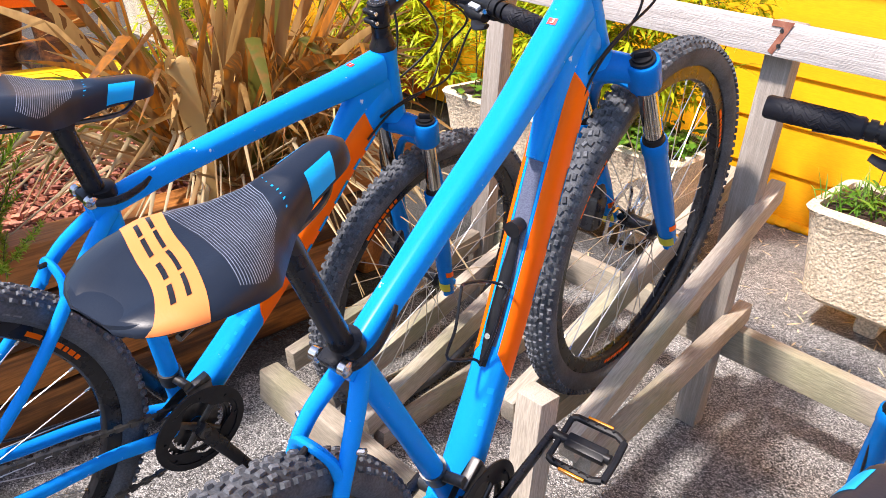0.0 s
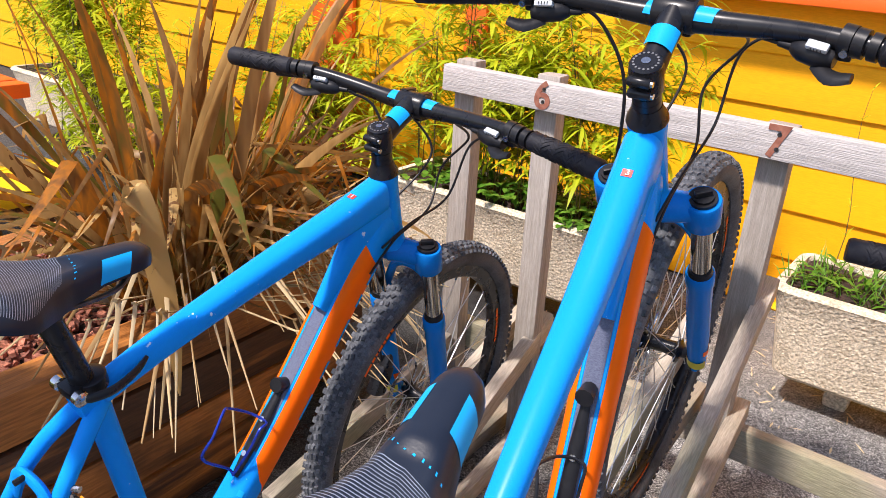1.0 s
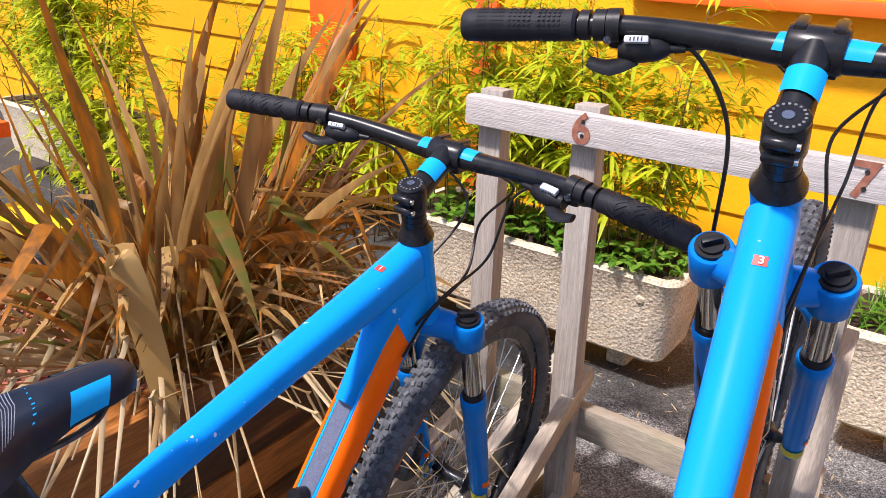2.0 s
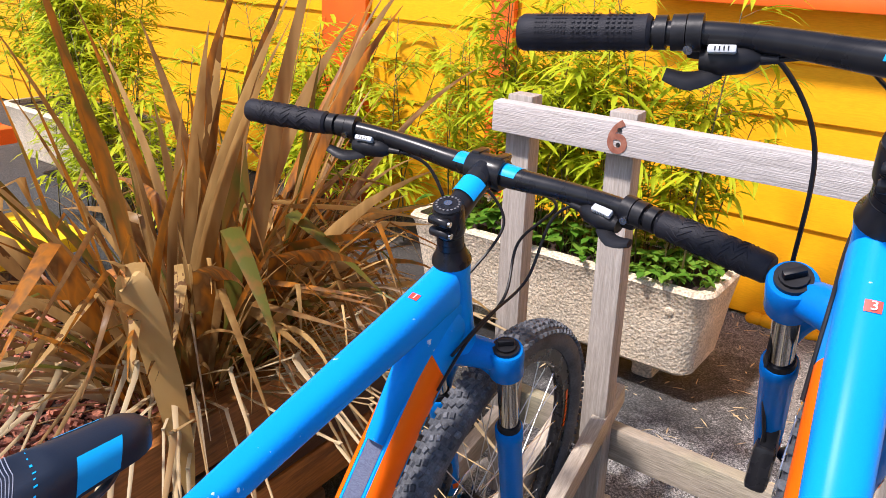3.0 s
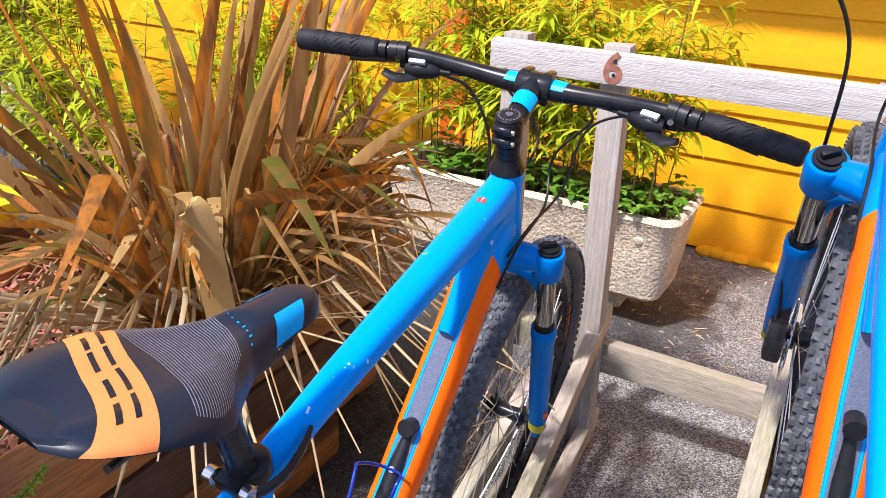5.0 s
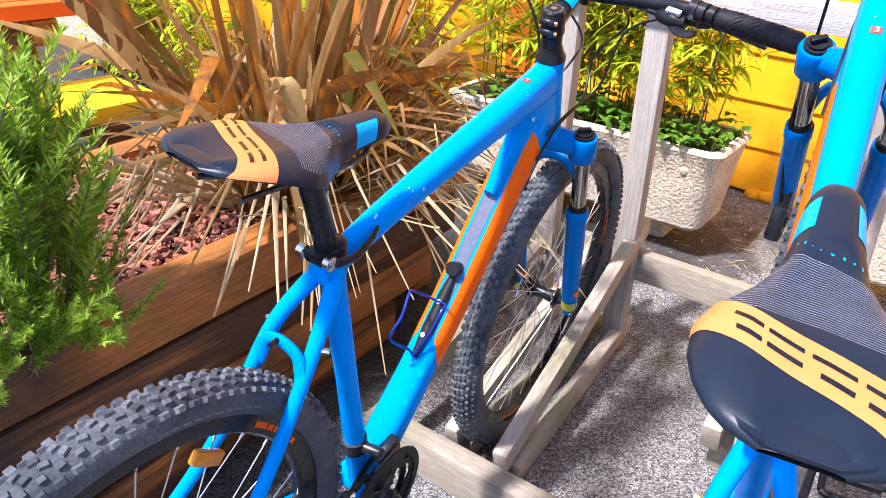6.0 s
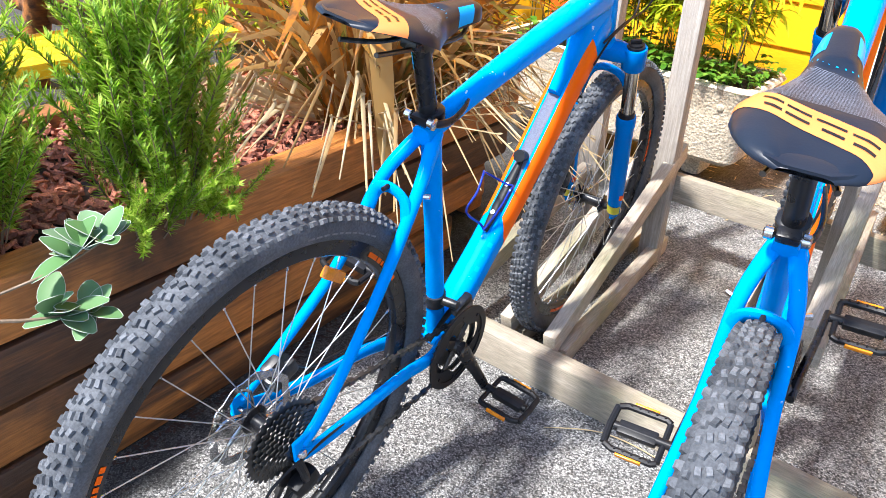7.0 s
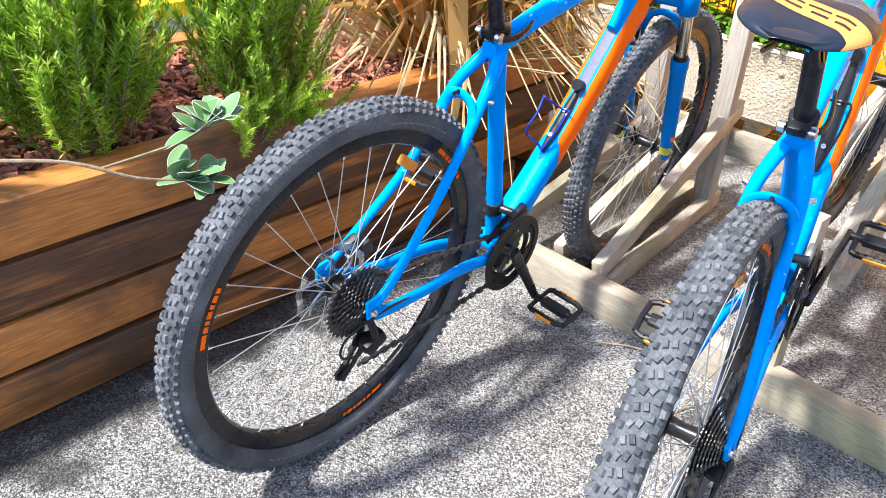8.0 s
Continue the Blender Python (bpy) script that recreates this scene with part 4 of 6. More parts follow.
def tyre_mesh(bm):
    prof = []
    for i in range(17):
        a = radians(-146 + 292 * i / 16)
        prof.append((0.334 + 0.0255 * math.cos(a), 0.0275 * math.sin(a)))
    lathe(bm, prof, 72, close=True)


def tread_mesh(bm):
    """Blocks: a broken middle row in pairs, sloped side rows and shoulder lugs."""
    n = 116
    random.seed(81)
    for i in range(n):
        a = 2 * math.pi * i / n
        for row, (x, tilt, ln, wd, ph) in enumerate(((0.0049, 8, 0.0100, 0.0068, 0.0), (-0.0049, -8, 0.0100, 0.0068, 0.22), (0.0142, 32, 0.0082, 0.0060, 0.5), (-0.0142, -32, 0.0082, 0.0060, 0.5), (0.0234, 60, 0.0098, 0.0066, 0.0), (-0.0234, -60, 0.0098, 0.0066, 0.0))):
            b = a + ph * 2 * math.pi / n
            th = math.asin(max(-1, min(1, x / 0.0275)))
            m = Matrix.Rotation(b, 4, "X") @ Matrix.Translation((x, 0, 0.334 + 0.0255 * math.cos(th) + 0.0012)) @ Matrix.Rotation(radians(tilt), 4, "Y") @ Matrix.Rotation(random.uniform(-0.12, 0.12) + (0.3 if row < 2 else 0) * (1 if i % 2 else -1), 4, "Z")
            top = []
            low = []
            for sx, sy in ((-1, -1), (1, -1), (1, 1), (-1, 1)):
                low.append(bm.verts.new(m @ Vector((sx * wd / 2 * 1.15, sy * ln / 2 * 1.12, -0.002))))
                top.append(bm.verts.new(m @ Vector((sx * wd / 2 * 0.85, sy * ln / 2 * 0.86, 0.0018 if row < 2 else 0.0026 if row < 4 else 0.0048))))
            bm.faces.new(top)
            for j in range(4):
                bm.faces.new((low[j], low[(j + 1) % 4], top[(j + 1) % 4], top[j]))


def tyre_print(bm):
    """Plain grey bars where the sidewall is lettered."""
    for side in (-1, 1):
        for a0 in (40, 220):
            a = a0
            for w in (3.0, 2.6, 3.2, 2.4, 3.0, 2.0, 3.0, 2.6, 2.6, 3.0):
                arc(bm, 0.3265, 0.337, side * 0.0262 if side > 0 else -0.0267, a, a + w * 0.72, 3)
                a += w


def rim_print(bm, side, a0):
    a = a0
    for w in (1.6, 2.2, 1.4, 2.4, 1.2, 2.0, 5.0):
        arc(bm, 0.2955, 0.3035, side * 0.0128 if side > 0 else -0.0133, a, a + w, 5)
        a += w + 0.7


def spoke_mesh(bm):
    tube(bm, [(0, 0, 0), (0, 0, 1)], 0.0010, 5)


def wheel(bike, name, centre, rear, group_label):
    """Rim with tyre, tread, spokes, hub, and its disc; on the rear the sprockets."""
    w = shared("rim", name, BLACK, rim_mesh, bike, group_label, m=Matrix.Translation(centre) @ Matrix.Rotation(0.3 if rear else 1.9, 4, "X") @ Matrix.Diagonal((1.0, 1.035, 1.035, 1)))
    shared("tyre", "tyre", TYRE, tyre_mesh, w, "dusty black knobbly tyre")
    shared("tread", "tread", TREAD, tread_mesh, w, kind="stuff", smooth=False)
    shared("tyre_print", "sidewall_print", PRINT, tyre_print, w, "worn grey sidewall print", kind="stuff")
    for side in (-1, 1):
        for a0 in (15, 135, 255):
            shared("rim_print%d%d" % (side, a0), "rim_decal", ORANGE, lambda bm, side=side, a0=a0: rim_print(bm, side, a0), w, "orange rim decal")
    fl = (0.024, -0.030) if rear else (0.028, -0.026)
    for i in range(32):
        side = i % 2
        a = 2 * math.pi * i / 32
        b = a + (0.62 if (i // 2) % 2 else -0.62)
        p = Vector((fl[side], 0.021 * math.cos(b), 0.021 * math.sin(b)))
        q = Vector((0, 0.287 * math.cos(a), 0.287 * math.sin(a)))
        m = (q - p).to_track_quat("Z", "Y").to_matrix().to_4x4()
        m.translation = p
        shared("spoke", "spoke", SPOKE, spoke_mesh, w, m=m @ Matrix.Diagonal((1, 1, (q - p).length, 1)))
        d = (q - p).normalized()
        m2 = m.copy()
        m2.translation = q - d * 0.013
        shared("nipple", "nipple", STEEL, lambda bm: tube(bm, [(0, 0, 0), (0, 0, 0.014)], 0.0021, 6), w, m=m2)
    hub_prof = [(0.006, -0.052), (0.010, -0.045), (0.024, -0.032), (0.024, -0.029), (0.015, -0.024), (0.013, 0.0), (0.015, 0.02), (0.024, 0.025), (0.024, 0.028), (0.011, 0.036), (0.006, 0.052)]
    shared("hub", "hub", BLACK, lambda bm: lathe(bm, hub_prof, 20), w)
    shared("axle", "skewer", STEEL, lambda bm: lathe(bm, [(0.004, -0.078), (0.008, -0.076), (0.008, -0.07), (0.004, -0.069), (0.004, 0.069), (0.008, 0.07), (0.008, 0.076), (0.004, 0.08)], 12), w)

    def disc(bm):
        n, ri, ro = 60, 0.066, 0.08
        rows = []
        for j in range(n):
            a = 2 * math.pi * j / n
            k = 0.0022 * math.sin(6 * a * 2)
            rows.append([bm.verts.new((x, (r + k) * math.cos(a), (r + k) * math.sin(a))) for r, x in ((ri, -0.039), (ro, -0.039), (ro, -0.037), (ri, -0.037))])
        for j in range(n):
            for k in range(4):
                bm.faces.new((rows[j][k], rows[j][(k + 1) % 4], rows[(j + 1) % n][(k + 1) % 4], rows[(j + 1) % n][k]))
        for j in range(6):
            a = j * math.pi / 3
            tube(bm, [(-0.038, 0.018 * math.cos(a), 0.018 * math.sin(a)), (-0.038, 0.05 * math.cos(a + 0.25), 0.05 * math.sin(a + 0.25)), (-0.038, 0.068 * math.cos(a + 0.5), 0.068 * math.sin(a + 0.5))], 0.003, 5, 3)

    shared("disc", "brake_disc", STEEL, disc, w, "drilled steel brake disc")
    if rear:
        for k, teeth in enumerate((11, 13, 15, 18, 21, 24, 28, 34)):
            def cog(bm, teeth=teeth, k=k):
                gear(bm, teeth, 0.0127 * teeth / 6.283, 0.040 - 0.0 + (7 - k) * -0.0 , 0.0018, 0.62)
            shared("cog%d" % teeth, "sprocket", DARKSTEEL, cog, w, m=Matrix.Translation((0.0135 - k * 0.0042 + 0.008, 0, 0)))
    return w


def gear(bm, teeth, r, x, th, inner=0.7):
    """A toothed ring round the x axis."""
    out, inn = [], []
    for i in range(teeth * 4):
        a = 2 * math.pi * i / (teeth * 4)
        rr = r + (0.0032 if i % 4 in (1, 2) else -0.0018)
        out.append([bm.verts.new((x + d, rr * math.cos(a), rr * math.sin(a))) for d in (-th / 2, th / 2)])
        inn.append([bm.verts.new((x + d, r * inner * math.cos(a), r * inner * math.sin(a))) for d in (-th / 2, th / 2)])
    n = len(out)
    for i in range(n):
        j = (i + 1) % n
        bm.faces.new((out[i][0], out[j][0], out[j][1], out[i][1]))
        bm.faces.new((inn[i][0], inn[i][1], inn[j][1], inn[j][0]))
        bm.faces.new((out[i][0], inn[i][0], inn[j][0], out[j][0]))
        bm.faces.new((out[i][1], out[j][1], inn[j][1], inn[i][1]))


class Size:
    """What differs between the two frame sizes."""

    def __init__(self, tag, clamp, bb, top, down):
        self.tag, self.clamp, self.bb = tag, Vector(clamp), Vector(bb)
        self.shift = self.clamp - CLAMP
        self.top = Sweep(smooth_path(top, 5), [0.0165, 0.018, 0.0205, 0.0235, 0.0255, 0.025], [0.0175, 0.019, 0.0205, 0.0235, 0.028, 0.034], side=(1, 0, 0), power=2.7)
        self.down = Sweep(smooth_path(down, 7), [0.022, 0.03, 0.031, 0.029, 0.033], [0.036, 0.034, 0.031, 0.029, 0.028], side=(1, 0, 0), power=2.9)
        self.seat = Sweep([self.bb, self.bb.lerp(self.clamp, 0.5), self.clamp - Vector((0, 0, 0.012))], [0.0185, 0.0165, 0.0175], side=(1, 0, 0))

    def near(self, p, w):
        """A point of the larger frame's seat cluster, moved with this one's by the share w."""
        return Vector(p) + self.shift * w


LARGE = Size("large", (0, 0.326, 0.808), (0, 0.452, 0.302), [(0, 0.307, 0.773), (0, 0.42, 0.812), (0, 0.53, 0.843), (0, 0.66, 0.876), (0, 0.78, 0.904), (0, 0.872, 0.928)], [(0, 0.897, 0.878), (0, 0.81, 0.775), (0, 0.643, 0.532), (0, 0.452, 0.302)])
SMALL = Size("small", (0, 0.338, 0.742), (0, 0.462, 0.276), [(0, 0.319, 0.708), (0, 0.43, 0.752), (0, 0.54, 0.793), (0, 0.67, 0.838), (0, 0.79, 0.892), (0, 0.872, 0.928)], [(0, 0.897, 0.878), (0, 0.81, 0.772), (0, 0.635, 0.505), (0, 0.462, 0.276)])


def saddle_point(u, v, off=0.0):
    """The saddle's skin: u from tail to nose, v across."""
    us = [0, 0.02, 0.06, 0.13, 0.22, 0.34, 0.42, 0.52, 0.62, 0.75, 0.92, 0.97, 1.0]
    ws = [0.026, 0.044, 0.060, 0.073, 0.081, 0.083, 0.076, 0.054, 0.037, 0.028, 0.024, 0.019, 0.007]
    zs = [-0.006, -0.003, 0.0, 0.001, 0.001, 0.0, -0.004, -0.008, -0.009, -0.007, -0.006, -0.009, -0.016]
    hs = [0.005, 0.008, 0.011, 0.015, 0.022, 0.033, 0.038, 0.040, 0.037, 0.031, 0.027, 0.023, 0.016]
    w, z, h = np.interp(u, us, ws), np.interp(u, us, zs), np.interp(u, us, hs)
    a = abs(v)
    x = math.copysign(w * math.sin(min(a, 1.0) * math.pi / 2) ** 0.86, v) if a > 0 else 0.0
    dz = -h * (0.5 * a ** 2 + 0.5 * a ** 3) - 0.004 * max(0, 1 - (v * 3) ** 2) * (1 if u < 0.7 else 0)
    p = Vector((x, 0.099 + 0.284 * u, 0.975 + z + dz))
    n = Vector((math.copysign(a ** 2, v) if a else 0, 0, 1 - 0.8 * a ** 2)).normalized()
    return p + n * off


def saddle_sheet(bm, u0, u1, v0, v1, off, nu=10, nv=10, skew=None):
    skew = skew or (lambda v: 0.0)
    g = [[bm.verts.new(saddle_point(u0 + (u1 - u0) * i / nu + skew(v0 + (v1 - v0) * j / nv), v0 + (v1 - v0) * j / nv, off)) for j in range(nv + 1)] for i in range(nu + 1)]
    for i in range(nu):
        for j in range(nv):
            bm.faces.new((g[i][j], g[i + 1][j], g[i + 1][j + 1], g[i][j + 1]))


def saddle(bike, lift, seat):
    def shell(bm):
        nu, nv = 40, 24
        g = [[bm.verts.new(saddle_point((i / nu) ** 1.0, -1 + 2 * j / nv)) for j in range(nv + 1)] for i in range(nu + 1)]
        for i in range(nu):
            for j in range(nv):
                bm.faces.new((g[i][j], g[i + 1][j], g[i + 1][j + 1], g[i][j + 1]))
        low = [[bm.verts.new(Vector((g[i][j].co.x * 0.9, g[i][j].co.y * 0.995 + 0.0012, g[i][j].co.z + 0.004)) if j in (0, nv) else Vector((g[i][j].co.x * 0.88, g[i][j].co.y, g[i][0].co.z + 0.008))) for j in range(0, nv + 1, 4)] for i in range(nu + 1)]
        for i in range(nu):
            bm.faces.new((g[i][0], low[i][0], low[i + 1][0], g[i + 1][0]))
            bm.faces.new((g[i][nv], g[i + 1][nv], low[i + 1][-1], low[i][-1]))
            for j in range(len(low[0]) - 1):
                bm.faces.new((low[i][j], low[i][j + 1], low[i + 1][j + 1], low[i + 1][j]))
        bm.faces.new([v for v in g[0]] + low[0][::-1])
        bm.faces.new(([v for v in g[nu]] + low[nu][::-1])[::-1])

    s = shared("saddle", "saddle", VINYL, shell, bike, "black vinyl saddle with an orange band", m=Matrix.Translation(lift + Vector((0, 0.245, 0.95))) @ seat @ Matrix.Translation((0, -0.245, -0.95)))
    bend = lambda v: 0.008 - 0.125 * math.sin(v * math.pi / 2) - 0.02 * v * v
    shared("band", "band", PEACH, lambda bm: saddle_sheet(bm, 0.172, 0.308, -0.97, 0.97, 0.0006, 8, 26, bend), s, "orange vinyl band")

    for k, (c, w, low) in enumerate(((-0.46, 0.20, 1), (-0.23, 0.18, 0), (-0.02, 0.18, 1), (0.20, 0.26, 1))):
        def mark(bm, c=c, w=w, low=low):
            saddle_sheet(bm, 0.256, 0.270, c, c + w, 0.0011, 2, 6, bend)
            saddle_sheet(bm, 0.210, 0.226, c + 0.03 * low, c + w, 0.0011, 2, 6, bend)

        shared("band_mark%d" % k, "band_mark", BLACK, mark, s, "black printed bar on the band")

    def stripes(bm):
        for i in range(28):
            u = 0.375 + 0.0093 * i
            reach = 0.80 - 0.5 * abs(i / 27 - 0.35) ** 1.3
            for sg in (-1, 1):
                saddle_sheet(bm, u, u + 0.0026, 0.0, sg * reach, 0.0005, 1, 12, lambda q: -0.075 * q - 0.04 * abs(q))

    shared("stripes", "stripe_print", STRIPE, stripes, s, "fine pale grey stripes", kind="stuff")

    for sg in (-1, 1):
        shared("nose_patch%d" % sg, "nose_patch", CYAN, lambda bm, sg=sg: saddle_sheet(bm, 0.78, 0.91, sg * 0.36, sg * 0.95, 0.0006, 8, 6, lambda v: -0.05 * abs(v)), s, "bright cyan patch near the nose")

    def tiny(bm):
        for i in range(9):
            v = -0.55 + i * 0.135
            saddle_sheet(bm, 0.668, 0.679 if i % 2 else 0.675, v, v + 0.03, 0.0006, 2, 2, lambda q: -0.055 * q - 0.03 * q * q)

    shared("tiny_print", "small_print", CYAN, tiny, s, "row of tiny cyan print", kind="stuff")

    for sx in (-1, 1):
        shared("rail%d" % sx, "saddle_rail", DARKSTEEL, lambda bm, sx=sx: tube(bm, [(sx * 0.010, 0.352, 0.935), (sx * 0.018, 0.33, 0.922), (sx * 0.022, 0.27, 0.918), (sx * 0.022, 0.20, 0.918), (sx * 0.035, 0.14, 0.925)], 0.0036, 8, 5), s)

    def head(bm):
        box(bm, (0.05, 0.045, 0.018), pose(0, 0.245, 0.926), 0.005)
        box(bm, (0.03, 0.05, 0.022), pose(0, 0.248, 0.910, -15), 0.006)
        tube(bm, [(0, 0.245, 0.897), (0, 0.245, 0.94)], 0.004, 8)

    shared("post_head", "post_clamp", BLACK, head, bike, m=Matrix.Translation(lift))




def frame_tubes(bike, sticker, cage_paint, lift, size):
    TOP, DOWN, SEAT, tag, clamp, bb = size.top, size.down, size.seat, size.tag, size.clamp, size.bb
    real_shared = shared

    def piece(key, *args, **kw):
        return real_shared(key + tag, *args, **kw)

    piece("top_tube", "top_tube", BLUE, lambda bm: TOP.skin(bm, 24), bike)
    tt = bike.children[-1]
    piece("sticker", "sticker", RED, lambda bm: TOP.patch(bm, 0.842, 0.862, 80, 98, 0.0007, 3, 4), tt, "small red numbered sticker")
    written(sticker, 0.013, WHITE, Matrix.Translation(TOP.point(0.852, radians(89), 0.0014)) @ pose(0, 0, 0, 15), tt, "sticker_number")
    dt = piece("down_tube", "down_tube", BLUE, lambda bm: DOWN.skin(bm, 28), bike)

    for k, (a0, a1) in enumerate(((-64, 30), (244, 150))):
        dec = piece("side_decal%d" % k, "side_decal", ORANGE, lambda bm, a0=a0, a1=a1: DOWN.patch(bm, 0.20, 0.70, a0, a1, 0.0007, 16, 8, slant=0.05), dt, "orange side decal")
        c0, c1 = ((12, 30), (168, 150))[k]
        f = 0.25
        for q, w in enumerate((0.06, 0.035, 0.06, 0.035, 0.05)):
            piece("cutout%d%d" % (k, q), "decal_bar", BLUE, lambda bm, f=f, w=w, c0=c0, c1=c1: DOWN.patch(bm, f, f + w, c0, c1, 0.0013, 3, 3), dt)
            f += w + 0.03

    piece("spine", "spine_print", GREYPANEL, lambda bm: DOWN.patch(bm, 0.19, 0.69, 255, 285, 0.0007, 16, 5), dt, "grey carbon-look print")

    for a in (248, 287):
        piece("pinstripe%d" % a, "pinstripe", CYAN, lambda bm, a=a: DOWN.patch(bm, 0.19, 0.70, a, a + 5, 0.0007, 16, 1), dt, "thin cyan pinstripe")

    def words(bm):
        for i, (w, h) in enumerate(((26, 0.010), (14, 0.006), (22, 0.011), (12, 0.004))):
            DOWN.patch(bm, 0.755 + 0.026 * i, 0.755 + 0.026 * i + h, -64, -64 + w, 0.0007, 2, 4)

    piece("words", "maker_print", CYAN, words, dt, "pale blue printed bars")
    # bottle cage
    g0, gk = (0.56, 0.68) if tag == "large" else (0.50, 0.85)
    mid = lambda f, up: DOWN.point(g0 + (f - 0.435) * gk, radians(270), up)

    def base(bm):
        Sweep([mid(0.45, 0.004), mid(0.52, 0.006), mid(0.62, 0.006), mid(0.70, 0.004)], [0.006, 0.010, 0.011, 0.006], 0.005, side=(1, 0, 0)).skin(bm, 10)
        tube(bm, [mid(0.435, 0.0), mid(0.445, 0.022)], [0.011, 0.013], 10)

    cg = piece("cage_base", "bottle_cage", PLASTIC, base, bike, "wire bottle cage on a black base")

    def wire(bm):
        pts = [mid(0.54, 0.012), mid(0.54, 0.03) + Vector((-0.018, 0, 0)), mid(0.545, 0.07) + Vector((-0.028, 0, 0)), mid(0.555, 0.088) + Vector((-0.02, 0, 0)), mid(0.62, 0.092) + Vector((-0.012, 0, 0)), mid(0.685, 0.078) + Vector((-0.02, 0, 0)), mid(0.69, 0.02) + Vector((-0.008, 0, 0)), mid(0.70, 0.008)]
        tube(bm, pts, 0.0024, 8, 5)
        pts = [mid(0.54, 0.012), mid(0.54, 0.025) + Vector((0.02, 0, 0)), mid(0.56, 0.04) + Vector((0.024, 0, 0)), mid(0.62, 0.03) + Vector((0.018, 0, 0)), mid(0.70, 0.01)]
        tube(bm, pts, 0.0024, 8, 5)

    piece("cage_wire" + cage_paint.name, "cage_wire", cage_paint, wire, cg, "bent wire cage loop")

    for f in (0.54, 0.64):
        piece("cage_bolt%d" % (f * 100), "cage_bolt", STEEL, lambda bm, f=f: tube(bm, [mid(f, 0.009), mid(f, 0.014)], 0.0048, 10), cg)
    piece("seat_tube", "seat_tube", BLUE, lambda bm: SEAT.skin(bm, 20), bike)
    piece("bottom_bracket", "bottom_bracket", BLUE, lambda bm: lathe(bm, [(0.021, -0.037), (0.0225, -0.034), (0.0225, 0.034), (0.021, 0.037)], 24, Matrix.Translation(bb)), bike)
    ht = piece("head_tube", "head_tube", BLUE, lambda bm: Sweep([HEAD_LOW - AXIS * 0.004, HEAD_LOW + AXIS * 0.03, HEAD_TOP - AXIS * 0.03, HEAD_TOP], [0.0285, 0.025, 0.0235, 0.0255], side=(1, 0, 0)).skin(bm, 24), bike)

    def gusset(bm):
        Sweep([(0, 0.885, 0.905), (0, 0.85, 0.865), (0, 0.80, 0.80), (0, 0.75, 0.745)], [0.021, 0.02, 0.017, 0.012], [0.05, 0.05, 0.036, 0.02], side=(1, 0, 0), power=3).skin(bm, 18)

    piece("gusset", "gusset", BLUE, gusset, bike)
    for sx, nm in ((1, "seat_stay"), (-1, "seat_stay")):
        def stay(bm, sx=sx):
            tube(bm, [size.near((sx * 0.008, 0.300, 0.765), 1), size.near((sx * 0.022, 0.270, 0.738), 1), size.near((sx * 0.037, 0.230, 0.684), 0.85), size.near((sx * 0.046, 0.165, 0.555), 0.5), size.near((sx * 0.064, 0.06, 0.425), 0.1), (sx * 0.068, 0.006, 0.378)], [0.0125, 0.012, 0.0105, 0.0095, 0.009, 0.0085], 12, 5)
        piece("seat_stay%d" % sx, nm, BLUE, stay, bike)

        def chain_stay(bm, sx=sx):
            Sweep(smooth_path([bb + Vector((sx * 0.024, -0.017, 0)), bb + Vector((sx * 0.040, -0.077, 0.006)), (sx * 0.048, 0.28, 0.328), (sx * 0.056, 0.15, 0.334), (sx * 0.068, 0.03, 0.352), (sx * 0.070, -0.004, 0.366)], 5), [0.009, 0.009, 0.0095, 0.0095, 0.008, 0.006], [0.017, 0.016, 0.014, 0.013, 0.013, 0.014], side=(1, 0, 0)).skin(bm, 12)
        piece("chain_stay%d" % sx, "chain_stay", BLUE, chain_stay, bike)

        def drop(bm, sx=sx):
            box(bm, (0.008, 0.035, 0.05), pose(sx * 0.068, 0.006, 0.37, 10), 0.003)
        piece("dropout%d" % sx, "dropout", BLUE, drop, bike)

        def boss(bm, sx=sx):
            tube(bm, [size.near((sx * 0.040, 0.238, 0.690), 0.85), size.near((sx * 0.054, 0.244, 0.692), 0.85)], 0.0045, 8)
        piece("boss%d" % sx, "rack_boss", STEEL, boss, bike)
    piece("bridge", "stay_bridge", BLUE, lambda bm: Sweep(smooth_path([size.near(q, 0.8) for q in ((-0.038, 0.214, 0.650), (-0.027, 0.217, 0.684), (0, 0.215, 0.697), (0.027, 0.217, 0.684), (0.038, 0.214, 0.650))], 6), 0.007, 0.011, side=(0, 1, 0.4)).skin(bm, 10), bike)
    piece("bridge_hole", "bridge_bolt_hole", BLACK, lambda bm: tube(bm, [size.near((0, 0.196, 0.700), 0.8), size.near((0, 0.209, 0.702), 0.8)], 0.004, 8), bike)
    # seat post, collar and quick release
    post = Sweep([clamp - Vector((0, 0, 0.02)), Vector((0, 0.245, 0.934)) + lift], 0.0148, side=(1, 0, 0))
    sp = piece("seat_post%d" % round(lift.z * 1000), "seat_post", BLACK, lambda bm: post.skin(bm, 18), bike, "black alloy seat post")
    piece("post_mark", "post_mark", CYAN, lambda bm: post.patch(bm, 0.62, 0.80, 112, 158, 0.0006, 3, 3), sp, "cyan printed block")

    def collar(bm):
        d = (clamp - bb).normalized()
        Sweep([clamp - d * 0.012, clamp - d * 0.01, clamp + d * 0.006, clamp + d * 0.008], [0.019, 0.0215, 0.0215, 0.019], side=(1, 0, 0)).skin(bm, 22)
        box(bm, (0.03, 0.018, 0.017), Matrix.Translation(clamp + Vector((0, -0.024, -0.005))) @ pose(0, 0, 0, 15), 0.004)

